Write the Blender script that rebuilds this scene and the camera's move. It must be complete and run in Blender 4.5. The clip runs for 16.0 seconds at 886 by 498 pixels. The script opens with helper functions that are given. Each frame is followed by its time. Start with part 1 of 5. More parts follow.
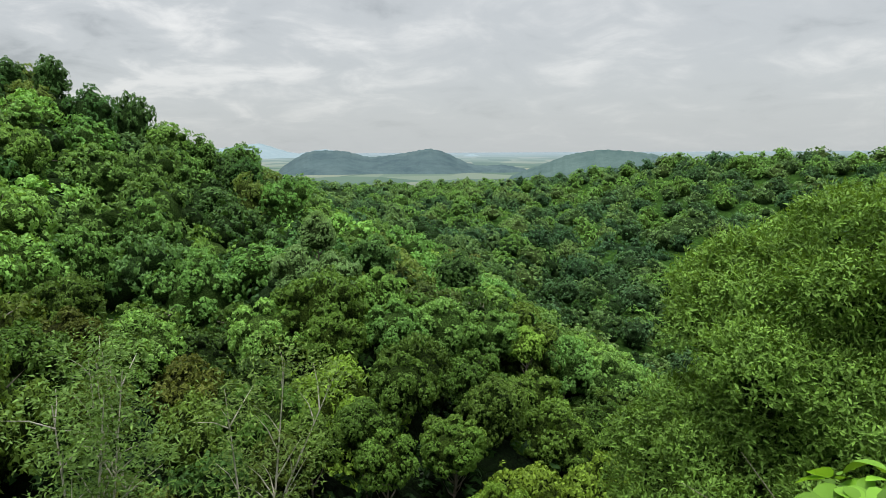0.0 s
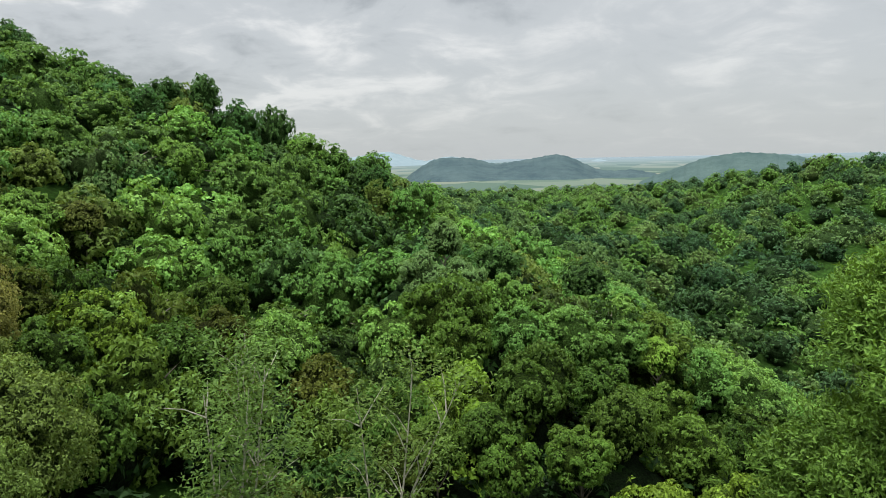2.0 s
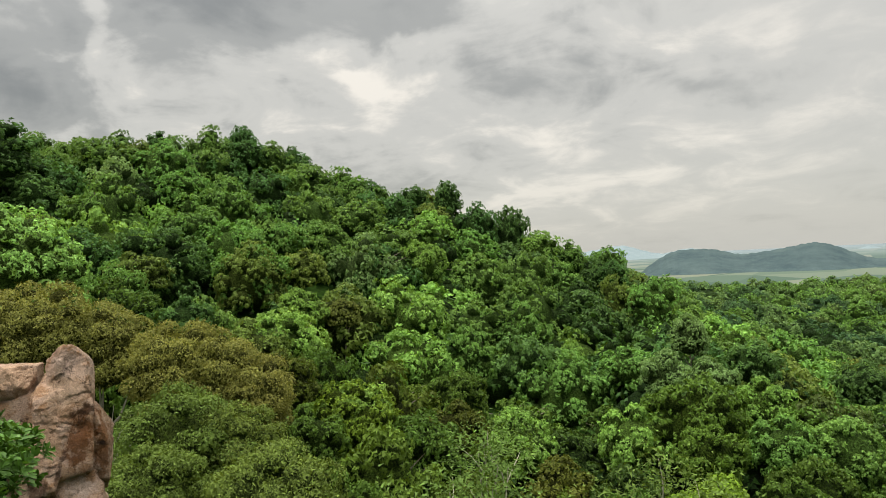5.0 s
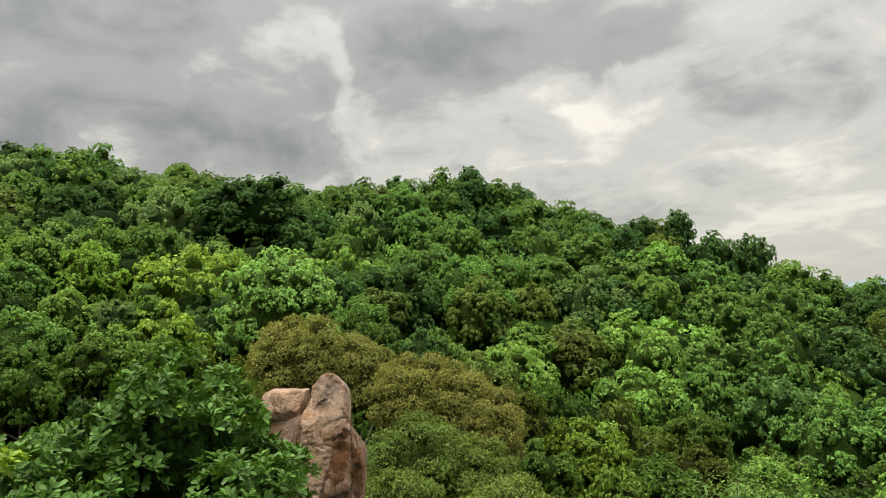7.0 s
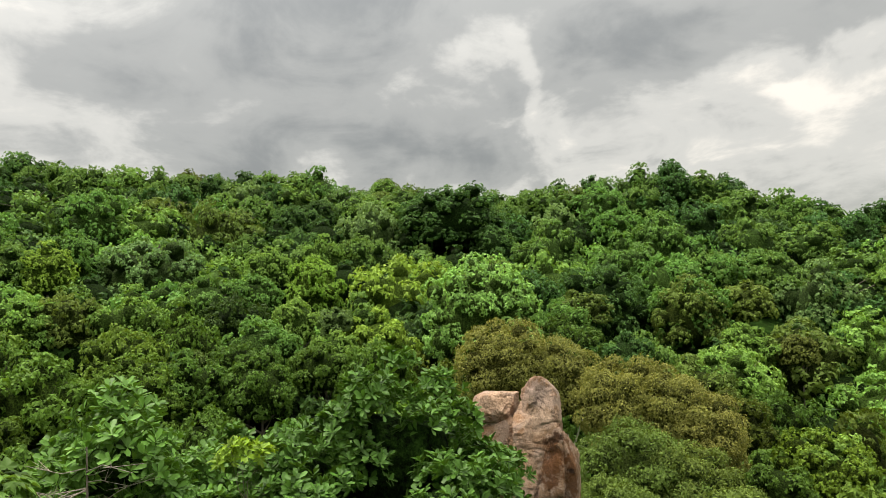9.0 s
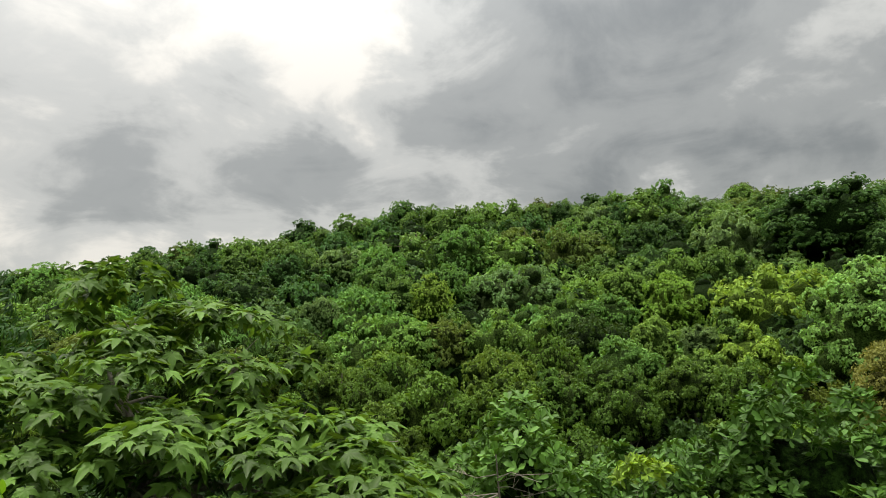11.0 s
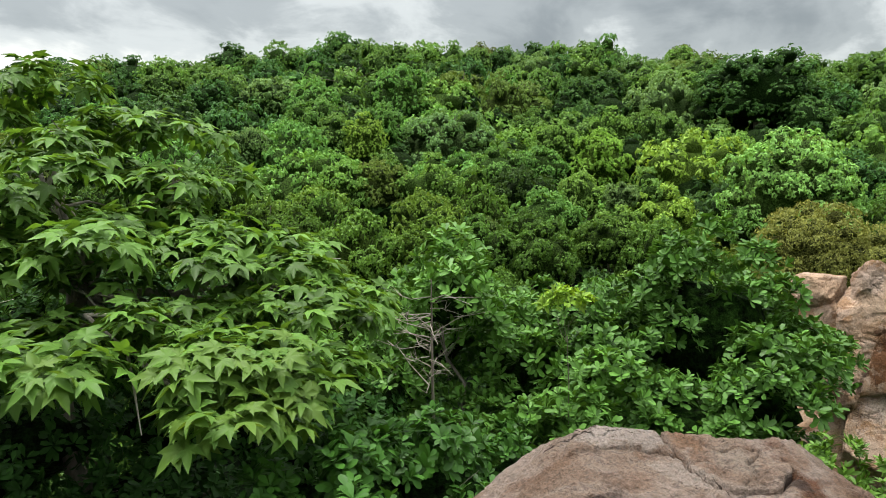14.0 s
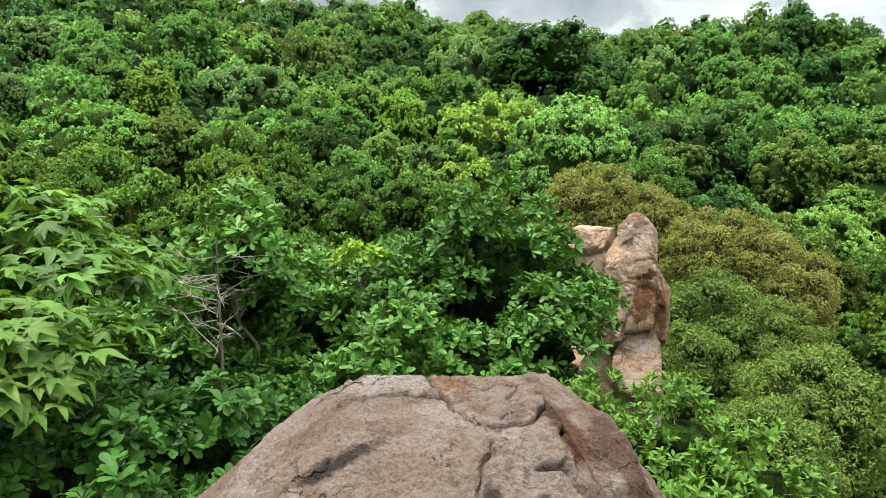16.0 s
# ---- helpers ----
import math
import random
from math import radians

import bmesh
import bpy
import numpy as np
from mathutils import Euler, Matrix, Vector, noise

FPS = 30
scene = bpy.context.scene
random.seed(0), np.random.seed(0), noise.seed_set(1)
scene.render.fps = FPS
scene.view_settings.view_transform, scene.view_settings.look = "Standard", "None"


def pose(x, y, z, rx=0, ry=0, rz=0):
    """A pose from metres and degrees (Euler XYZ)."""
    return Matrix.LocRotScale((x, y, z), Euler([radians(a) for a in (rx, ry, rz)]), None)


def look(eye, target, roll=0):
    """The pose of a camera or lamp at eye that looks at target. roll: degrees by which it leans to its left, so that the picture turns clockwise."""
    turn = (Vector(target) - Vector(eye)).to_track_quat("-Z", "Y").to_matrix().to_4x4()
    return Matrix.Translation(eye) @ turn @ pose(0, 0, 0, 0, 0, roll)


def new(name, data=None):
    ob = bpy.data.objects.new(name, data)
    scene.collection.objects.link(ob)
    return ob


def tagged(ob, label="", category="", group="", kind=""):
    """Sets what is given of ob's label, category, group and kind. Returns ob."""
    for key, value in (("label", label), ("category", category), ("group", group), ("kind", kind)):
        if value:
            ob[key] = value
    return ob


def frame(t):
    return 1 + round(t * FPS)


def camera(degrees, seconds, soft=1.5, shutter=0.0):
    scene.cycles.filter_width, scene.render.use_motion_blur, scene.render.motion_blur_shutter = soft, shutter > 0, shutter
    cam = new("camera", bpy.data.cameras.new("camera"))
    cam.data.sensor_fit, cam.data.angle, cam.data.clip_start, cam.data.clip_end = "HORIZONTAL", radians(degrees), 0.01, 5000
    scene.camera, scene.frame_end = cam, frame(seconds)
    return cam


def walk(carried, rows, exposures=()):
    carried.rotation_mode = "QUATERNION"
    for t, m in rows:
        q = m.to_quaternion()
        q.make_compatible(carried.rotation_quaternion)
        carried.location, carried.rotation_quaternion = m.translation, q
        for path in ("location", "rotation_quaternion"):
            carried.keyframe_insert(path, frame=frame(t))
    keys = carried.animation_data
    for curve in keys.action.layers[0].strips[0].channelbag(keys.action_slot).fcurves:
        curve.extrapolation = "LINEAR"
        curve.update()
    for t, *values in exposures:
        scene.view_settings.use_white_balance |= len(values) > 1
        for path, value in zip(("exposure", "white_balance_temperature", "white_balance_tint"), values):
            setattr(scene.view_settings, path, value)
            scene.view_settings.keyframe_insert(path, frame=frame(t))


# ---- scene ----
cam = camera(66.19, 16.0, soft=0.55)
PATH = [
    (0.0, pose(-0.000, -0.000, 0.000, 81.89, 0.28, 0.00)),
    (0.5, pose(-0.041, -0.012, -0.008, 82.12, -0.04, 3.02)),
    (1.0, pose(-0.074, -0.012, -0.018, 80.68, -1.21, 4.90)),
    (1.5, pose(-0.101, 0.006, -0.021, 80.41, -0.73, 6.29)),
    (2.0, pose(-0.106, 0.027, -0.014, 82.54, 1.13, 10.44)),
    (2.5, pose(-0.107, 0.035, 0.001, 84.39, 1.72, 13.88)),
    (3.0, pose(-0.116, 0.028, 0.020, 85.36, 1.31, 17.00)),
    (3.2, pose(-0.129, 0.023, 0.028, 85.68, 1.19, 17.42)),
    (5.3, pose(-0.400, -0.043, 0.098, 92.14, 3.33, 32.79)),
    (5.5, pose(-0.422, -0.046, 0.100, 92.49, 3.85, 34.85)),
    (6.0, pose(-0.466, -0.031, 0.107, 93.60, 3.92, 40.05)),
    (6.5, pose(-0.516, -0.048, 0.117, 94.41, 3.33, 45.83)),
    (7.0, pose(-0.555, -0.068, 0.124, 94.93, 2.74, 48.55)),
    (7.5, pose(-0.578, -0.079, 0.123, 94.92, 2.64, 50.53)),
    (8.0, pose(-0.603, -0.090, 0.116, 95.29, 3.01, 53.70)),
    (8.5, pose(-0.640, -0.101, 0.113, 95.97, 3.71, 59.66)),
    (9.0, pose(-0.698, -0.098, 0.112, 96.17, 3.73, 65.18)),
    (9.5, pose(-0.778, -0.110, 0.109, 97.29, 3.41, 70.80)),
    (10.0, pose(-0.867, -0.161, 0.113, 97.62, 3.90, 79.95)),
    (10.2, pose(-0.882, -0.191, 0.110, 98.43, 4.21, 83.98)),
    (12.3, pose(-0.729, -0.582, 0.020, 97.52, 2.51, 100.85)),
    (12.5, pose(-0.723, -0.591, 0.008, 95.39, 1.81, 100.10)),
    (13.0, pose(-0.730, -0.554, -0.023, 90.42, 1.71, 96.57)),
    (13.5, pose(-0.752, -0.519, -0.048, 87.98, 0.60, 90.99)),
    (14.0, pose(-0.769, -0.498, -0.056, 86.56, 0.44, 88.28)),
    (14.5, pose(-0.782, -0.461, -0.068, 85.23, 0.48, 84.10)),
    (15.0, pose(-0.809, -0.416, -0.078, 84.67, 0.28, 78.85)),
    (15.5, pose(-0.829, -0.376, -0.096, 83.70, 0.44, 75.76)),
    (16.0, pose(-0.842, -0.332, -0.111, 83.16, 0.18, 72.20)),
]
walk(cam, PATH, exposures=((0.0, -0.05, 6200, 10), (3.0, -0.05, 6200, 10), (5.5, -0.05, 7000, 10), (9.0, 0.16, 7000, 10), (10.2, -0.12, 6800, 9), (12.5, -0.15, 6800, 9), (13.0, -0.1, 6600, 8),
                           (13.5, 0.12, 6450, 7), (14.5, 0.45, 6300, 6), (16.0, 0.65, 6250, 5)))


# ---- world, sun ----
SUN_EL, SUN_AZ = 74.0, 150.0     # degrees; azimuth counted to the left from +y


def build_world():
    w = bpy.data.worlds.new("sky")
    scene.world = w
    w.use_nodes = True
    nt = w.node_tree
    nt.nodes.clear()
    N, L = nt.nodes.new, nt.links.new

    def math_node(op, a, b=None, c=None, clamp=False):
        n = N("ShaderNodeMath")
        n.operation, n.use_clamp = op, clamp
        for i, v in enumerate((a, b, c)):
            if v is None:
                continue
            if isinstance(v, (int, float)):
                n.inputs[i].default_value = v
            else:
                L(v, n.inputs[i])
        return n.outputs[0]

    co = N("ShaderNodeTexCoord")
    sep = N("ShaderNodeSeparateXYZ")
    L(co.outputs["Generated"], sep.inputs[0])
    swirl = N("ShaderNodeTexNoise")           # ragged outlines for the cloud masses
    swirl.inputs["Scale"].default_value, swirl.inputs["Detail"].default_value = 5.0, 6.0
    L(co.outputs["Generated"], swirl.inputs["Vector"])
    centred = N("ShaderNodeVectorMath")
    centred.operation = "MULTIPLY_ADD"
    L(swirl.outputs["Color"], centred.inputs[0])
    centred.inputs[1].default_value = (0.34, 0.34, 0.34)
    centred.inputs[2].default_value = (-0.17, -0.17, -0.17)
    bent = N("ShaderNodeVectorMath")
    L(co.outputs["Generated"], bent.inputs[0]), L(centred.outputs[0], bent.inputs[1])
    bent = bent.outputs[0]
    up = math_node("ADD", math_node("MAXIMUM", sep.outputs[2], 0.0), 0.24)
    flat = N("ShaderNodeCombineXYZ")          # the cloud layer seen in perspective
    L(math_node("DIVIDE", sep.outputs[0], up), flat.inputs[0])
    L(math_node("DIVIDE", sep.outputs[1], up), flat.inputs[1])

    def cloud_noise(scale, detail, rough, shift, dist=0.0):
        m = N("ShaderNodeMapping")
        m.inputs["Location"].default_value = shift
        L(flat.outputs[0], m.inputs[0])
        n = N("ShaderNodeTexNoise")
        n.inputs["Scale"].default_value, n.inputs["Detail"].default_value = scale, detail
        n.inputs["Roughness"].default_value, n.inputs["Distortion"].default_value = rough, dist
        L(m.outputs[0], n.inputs["Vector"])
        return n.outputs[0]

    def dot(v):
        n = N("ShaderNodeVectorMath")
        n.operation = "DOT_PRODUCT"
        L(bent, n.inputs[0])
        n.inputs[1].default_value = v
        return n.outputs["Value"]

    def lobe(az, el, wide, high, gain):
        """A soft cloud mass or bright gap round one direction."""
        a, e = radians(az), radians(el)
        d = Vector((-math.sin(a) * math.cos(e), math.cos(a) * math.cos(e), math.sin(e)))
        side = Vector((-math.cos(a), -math.sin(a), 0))
        top = side.cross(d)
        s = math_node("DIVIDE", dot(side), math.sin(radians(wide)))
        h = math_node("DIVIDE", dot(top), math.sin(radians(high)))
        r2 = math_node("ADD", math_node("MULTIPLY", s, s), math_node("MULTIPLY", h, h))
        g = math_node("POWER", 2.718, math_node("MULTIPLY", r2, -1.0))
        return math_node("MULTIPLY", math_node("MULTIPLY", g, gain), math_node("GREATER_THAN", dot(d), 0.0))

    big = cloud_noise(1.1, 3.0, 0.5, (3.1, 0.4, 0.0), 0.5)
    fine = cloud_noise(3.2, 8.0, 0.56, (0.7, 5.2, 0.0), 0.6)
    wisps = cloud_noise(8.5, 7.0, 0.6, (4.1, 1.3, 0.0), 0.3)
    cover = math_node("ADD", math_node("MULTIPLY", big, 0.8), math_node("MULTIPLY", fine, 1.0))
    cover = math_node("ADD", cover, math_node("MULTIPLY", math_node("SUBTRACT", wisps, 0.5), 0.26))
    cover = math_node("SUBTRACT", cover, 0.025)
    facing = N("ShaderNodeVectorMath")        # the sky is smoother over the plain
    facing.operation = "DOT_PRODUCT"
    L(co.outputs["Generated"], facing.inputs[0])
    facing.inputs[1].default_value = (-math.sin(radians(75)), math.cos(radians(75)), 0.0)
    depth = math_node("ADD", 0.56, math_node("MULTIPLY", math_node("MULTIPLY_ADD", facing.outputs["Value"], 1.4, -0.35, clamp=True), 0.75))
    cover = math_node("ADD", 0.84, math_node("MULTIPLY", math_node("SUBTRACT", cover, 0.875), depth))
    for args in CLOUDS:
        cover = math_node("ADD", cover, lobe(*args))
    ramp = N("ShaderNodeValToRGB")
    ramp.color_ramp.interpolation = "EASE"
    stops = ((0.34, (0.84, 0.815, 0.76)), (0.52, (0.56, 0.565, 0.545)), (0.70, (0.35, 0.36, 0.35)), (1.0, (0.22, 0.23, 0.225)))
    els = ramp.color_ramp.elements
    els[0].position, els[0].color = stops[0][0], (*stops[0][1], 1)
    els[1].position, els[1].color = stops[-1][0], (*stops[-1][1], 1)
    for p, c in stops[1:-1]:
        els.new(p).color = (*c, 1)
    L(math_node("MULTIPLY", cover, 0.62), ramp.inputs[0])
    # pale veil near the horizon
    veil = N("ShaderNodeMix")
    veil.data_type = "RGBA"
    low = math_node("SUBTRACT", 1.0, math_node("DIVIDE", sep.outputs[2], 0.17), clamp=True)
    L(math_node("MULTIPLY", math_node("POWER", low, 1.3), 0.8, clamp=True), veil.inputs[0])
    L(ramp.outputs[0], veil.inputs[6])
    veil.inputs[7].default_value = (0.55, 0.565, 0.545, 1)
    sky = N("ShaderNodeTexSky")
    sky.sky_type, sky.sun_disc = "NISHITA", False
    sky.sun_elevation, sky.sun_rotation = radians(SUN_EL), radians(-SUN_AZ % 360)
    sky.air_density, sky.dust_density = 1.0, 3.0
    thin = N("ShaderNodeMix")
    thin.data_type, thin.blend_type = "RGBA", "ADD"
    thin.inputs[0].default_value = 0.02
    L(veil.outputs[2], thin.inputs[6])
    L(sky.outputs[0], thin.inputs[7])
    # an overcast sky is about twice as bright overhead as low down
    zen = math_node("ADD", 1.0, math_node("MULTIPLY", math_node("POWER", math_node("MAXIMUM", sep.outputs[2], 0.0), 4.0), 8.0))
    bg = N("ShaderNodeBackground")
    L(thin.outputs[2], bg.inputs[0])
    L(zen, bg.inputs[1])
    out = N("ShaderNodeOutputWorld")
    L(bg.outputs[0], out.inputs[0])


# cloud masses (positive) and bright gaps (negative): azimuth, elevation, half width, half height, weight
CLOUDS = ((84, 26, 18, 11, 0.40), (72, 26, 9, 8, 0.44), (78, 13, 12, 3.5, 0.24), (26, 14, 6, 2.5, 0.24), (8, 13, 8, 1.8, 0.20), (14, 17, 9, 1.6, -0.12), (104, 27, 10, 8, -0.6), (60, 18, 2.0, 5, -0.36), (63, 23, 2.4, 1.6, -0.2), (56, 15, 3, 1.5, -0.25), (50, 21, 7, 4, 0.36), (37, 15, 6, 2.2, -0.30),
          (31, 20, 7, 2.2, 0.34), (118, 17, 6, 3.5, 0.30), (104, 17, 5, 4, 0.26), (40, 25, 10, 3, 0.36), (128, 13, 8, 4, -0.2), (0, 12, 26, 14, -0.06), (68, 14, 12, 4, 0.42))
build_world()

sun = new("sun", bpy.data.lights.new("sun", "SUN"))
sun.data.energy, sun.data.angle, sun.data.color = 2.5, radians(12), (1.0, 0.96, 0.9)
_a, _e = radians(SUN_AZ), radians(SUN_EL)
sun.matrix_world = look((-math.sin(_a) * math.cos(_e) * 50, math.cos(_a) * math.cos(_e) * 50, math.sin(_e) * 50), (0, 0, 0))


# ---- materials ----
def material(name):
    m = bpy.data.materials.new(name)
    m.use_nodes = True
    nt = m.node_tree
    return m, nt, nt.nodes["Principled BSDF"], nt.nodes.new, nt.links.new


def noise_node(nt, scale, detail=4.0, rough=0.55, vec=None, dist=0.0):
    n = nt.nodes.new("ShaderNodeTexNoise")
    n.inputs["Scale"].default_value, n.inputs["Detail"].default_value = scale, detail
    n.inputs["Roughness"].default_value, n.inputs["Distortion"].default_value = rough, dist
    if vec is not None:
        nt.links.new(vec, n.inputs["Vector"])
    return n.outputs[0]


def ramp_node(nt, fac, stops):
    r = nt.nodes.new("ShaderNodeValToRGB")
    els = r.color_ramp.elements
    els[0].position, els[0].color = stops[0][0], (*stops[0][1], 1)
    els[1].position, els[1].color = stops[-1][0], (*stops[-1][1], 1)
    for p, c in stops[1:-1]:
        els.new(p).color = (*c, 1)
    nt.links.new(fac, r.inputs[0])
    return r.outputs[0]


def leaf_material(name, rough=0.5, through_light=0.18, spread=0.30, spec=0.07, speckle=0.0):
    """Leaves: the plant's own colour, varied leaf by leaf and clump by clump, partly lit from behind."""
    m, nt, bsdf, N, L = material(name)
    info, geo = N("ShaderNodeObjectInfo"), N("ShaderNodeNewGeometry")
    clump = noise_node(nt, 0.35, 2.0, 0.5, geo.outputs["Position"])
    val = N("ShaderNodeMapRange")
    val.inputs[3].default_value, val.inputs[4].default_value = 1 - spread, 1 + spread
    L(geo.outputs["Random Per Island"], val.inputs[0])
    cl = N("ShaderNodeMapRange")
    cl.inputs[1].default_value, cl.inputs[2].default_value = 0.3, 0.7
    cl.inputs[3].default_value, cl.inputs[4].default_value = 0.84, 1.18
    L(clump, cl.inputs[0])
    mul = N("ShaderNodeMath")
    mul.operation = "MULTIPLY"
    L(val.outputs[0], mul.inputs[0]), L(cl.outputs[0], mul.inputs[1])
    if speckle:                                        # single leaves within a spray
        sp = N("ShaderNodeMapRange")
        sp.inputs[1].default_value, sp.inputs[2].default_value = 0.36, 0.64
        sp.inputs[3].default_value, sp.inputs[4].default_value = 1 - speckle, 1 + speckle
        L(noise_node(nt, 8.0, 3.0, 0.65, geo.outputs["Position"]), sp.inputs[0])
        both = N("ShaderNodeMath")
        both.operation = "MULTIPLY"
        L(mul.outputs[0], both.inputs[0]), L(sp.outputs[0], both.inputs[1])
        mul = both
    hue = N("ShaderNodeMapRange")
    hue.inputs[3].default_value, hue.inputs[4].default_value = 0.488, 0.508
    L(info.outputs["Random"], hue.inputs[0])
    hsv = N("ShaderNodeHueSaturation")
    L(info.outputs["Color"], hsv.inputs["Color"])
    L(hue.outputs[0], hsv.inputs["Hue"])
    L(mul.outputs[0], hsv.inputs["Value"])
    L(hsv.outputs[0], bsdf.inputs["Base Color"])
    bsdf.inputs["Roughness"].default_value = rough
    bsdf.inputs["Specular IOR Level"].default_value = spec
    tr = N("ShaderNodeBsdfTranslucent")
    warm = N("ShaderNodeMix")
    warm.data_type, warm.blend_type = "RGBA", "MULTIPLY"
    warm.inputs[0].default_value = 1.0
    L(hsv.outputs[0], warm.inputs[6])
    warm.inputs[7].default_value = (1.5, 1.35, 0.6, 1)
    L(warm.outputs[2], tr.inputs[0])
    mix = N("ShaderNodeMixShader")
    mix.inputs[0].default_value = through_light
    L(bsdf.outputs[0], mix.inputs[1]), L(tr.outputs[0], mix.inputs[2])
    L(mix.outputs[0], nt.nodes["Material Output"].inputs[0])
    return m


def bark_material(name, dark, light):
    m, nt, bsdf, N, L = material(name)
    co = N("ShaderNodeTexCoord")
    mp = N("ShaderNodeMapping")
    mp.inputs["Scale"].default_value = (9, 9, 2)
    L(co.outputs["Object"], mp.inputs[0])
    n = noise_node(nt, 2.5, 5, 0.65, mp.outputs[0])
    L(ramp_node(nt, n, ((0.3, dark), (0.7, light))), bsdf.inputs["Base Color"])
    bsdf.inputs["Roughness"].default_value = 0.85
    b = N("ShaderNodeBump")
    b.inputs["Strength"].default_value, b.inputs["Distance"].default_value = 0.5, 0.02
    L(n, b.inputs["Height"]), L(b.outputs[0], bsdf.inputs["Normal"])
    return m


def rock_material(name, stains, axis, tone, warmth=1.0):
    """Pinkish granite: pale weathered faces, rusty patches, dark run-off streaks, cracks and a fine grain.
    stains: centre, half sizes, turn in degrees round the axis, colour, strength."""
    m, nt, bsdf, N, L = material(name)
    co = N("ShaderNodeTexCoord")
    v = co.outputs["Object"]

    def blend(fac, a, colour, kind="MIX"):
        mx = N("ShaderNodeMix")
        mx.data_type, mx.blend_type = "RGBA", kind
        L(fac, mx.inputs[0]), L(a, mx.inputs[6])
        mx.inputs[7].default_value = (*colour, 1)
        return mx.outputs[2]

    def mask(fac, lo, hi, top=1.0):
        return ramp_node(nt, fac, ((lo, (0, 0, 0)), (hi, (top, top, top))))

    broad = noise_node(nt, 1.5, 5, 0.6, v, 0.8)
    mid = noise_node(nt, 5.5, 8, 0.72, v, 1.2)
    grain = noise_node(nt, 70.0, 4, 0.75, v)
    flecks = noise_node(nt, 24.0, 6, 0.75, v, 0.6)
    streak_map = N("ShaderNodeMapping")
    streak_map.inputs["Scale"].default_value = (4.0, 4.0, 0.9)
    L(v, streak_map.inputs[0])
    streak = noise_node(nt, 1.2, 7, 0.7, streak_map.outputs[0], 0.6)
    c = ramp_node(nt, broad, ((0.32, (0.270, 0.172, 0.118)), (0.45, (0.345, 0.250, 0.190)), (0.55, (0.375, 0.292, 0.236)), (0.68, (0.310, 0.198, 0.128))))
    c = blend(mask(noise_node(nt, 3.0, 7, 0.68, v, 0.5), 0.47, 0.56, 0.85), c, (0.47, 0.385, 0.335))
    c = blend(mask(noise_node(nt, 9.0, 6, 0.7, v, 0.3), 0.54, 0.66, 0.55), c, (0.145, 0.085, 0.058))
    c = blend(mask(streak, 0.60, 0.70, 0.6), c, (0.150, 0.080, 0.045))
    rags = noise_node(nt, 7.0, 7, 0.72, v, 0.4)
    for centre, half, turn, colour, strength in stains:
        mp = N("ShaderNodeMapping")
        mp.vector_type = "TEXTURE"
        mp.inputs["Location"].default_value, mp.inputs["Scale"].default_value = centre, half
        mp.inputs["Rotation"].default_value = tuple(radians(turn) if axis == i else 0.0 for i in "xyz")
        L(v, mp.inputs[0])
        far = N("ShaderNodeVectorMath")
        far.operation = "LENGTH"
        L(mp.outputs[0], far.inputs[0])
        edge = N("ShaderNodeMath")
        edge.operation = "MULTIPLY_ADD"
        L(rags, edge.inputs[0])
        edge.inputs[1].default_value = 3.2
        inv = N("ShaderNodeMath")
        inv.operation = "MULTIPLY_ADD"
        L(far.outputs["Value"], inv.inputs[0])
        inv.inputs[1].default_value, inv.inputs[2].default_value = -1.0, -0.65
        L(inv.outputs[0], edge.inputs[2])
        c = blend(mask(edge.outputs[0], 0.0, 0.45, strength), c, colour)
    c = blend(mask(mid, 0.62, 0.68, 0.7), c, (0.055, 0.042, 0.036))
    lines = []
    for scale, shift, squash in ((1.5, 0.0, (1.0, 1.0, 1.8)), (2.6, 4.0, (2.0, 1.0, 0.8))):
        mp = N("ShaderNodeMapping")
        mp.inputs["Location"].default_value, mp.inputs["Scale"].default_value = (shift, shift, 0), squash
        L(v, mp.inputs[0])
        n = noise_node(nt, scale, 6, 0.5, mp.outputs[0], 0.5)
        lines.append(ramp_node(nt, n, ((0.494, (0, 0, 0)), (0.499, (0.9, 0.9, 0.9)), (0.501, (0.9, 0.9, 0.9)), (0.506, (0, 0, 0)))))
    add = N("ShaderNodeMath")
    add.operation = "MAXIMUM"
    L(lines[0], add.inputs[0]), L(lines[1], add.inputs[1])
    cm = N("ShaderNodeMath")                           # cracks come and go
    cm.operation = "MULTIPLY"
    L(add.outputs[0], cm.inputs[0])
    L(mask(noise_node(nt, 2.4, 5, 0.7, v), 0.52, 0.60), cm.inputs[1])
    crack = cm.outputs[0]
    c = blend(mask(flecks, 0.56, 0.66, 0.75), c, (0.115, 0.076, 0.056))
    c = blend(crack, c, (0.045, 0.032, 0.026))
    g = N("ShaderNodeMix")
    g.data_type, g.blend_type = "RGBA", "MULTIPLY"
    g.inputs[0].default_value = 0.6
    L(c, g.inputs[6])
    L(ramp_node(nt, grain, ((0.34, (0.20, 0.18, 0.17)), (0.60, (0.87, 0.745, 0.665)))), g.inputs[7])
    shade = N("ShaderNodeHueSaturation")
    shade.inputs["Value"].default_value, shade.inputs["Saturation"].default_value = tone, warmth
    shade.inputs["Hue"].default_value = 0.5 + 0.02 * (warmth - 1.0)
    L(g.outputs[2], shade.inputs["Color"])
    L(shade.outputs[0], bsdf.inputs["Base Color"])
    bsdf.inputs["Roughness"].default_value = 0.9
    bsdf.inputs["Specular IOR Level"].default_value = 0.2
    h = N("ShaderNodeMath")
    h.operation = "MULTIPLY_ADD"
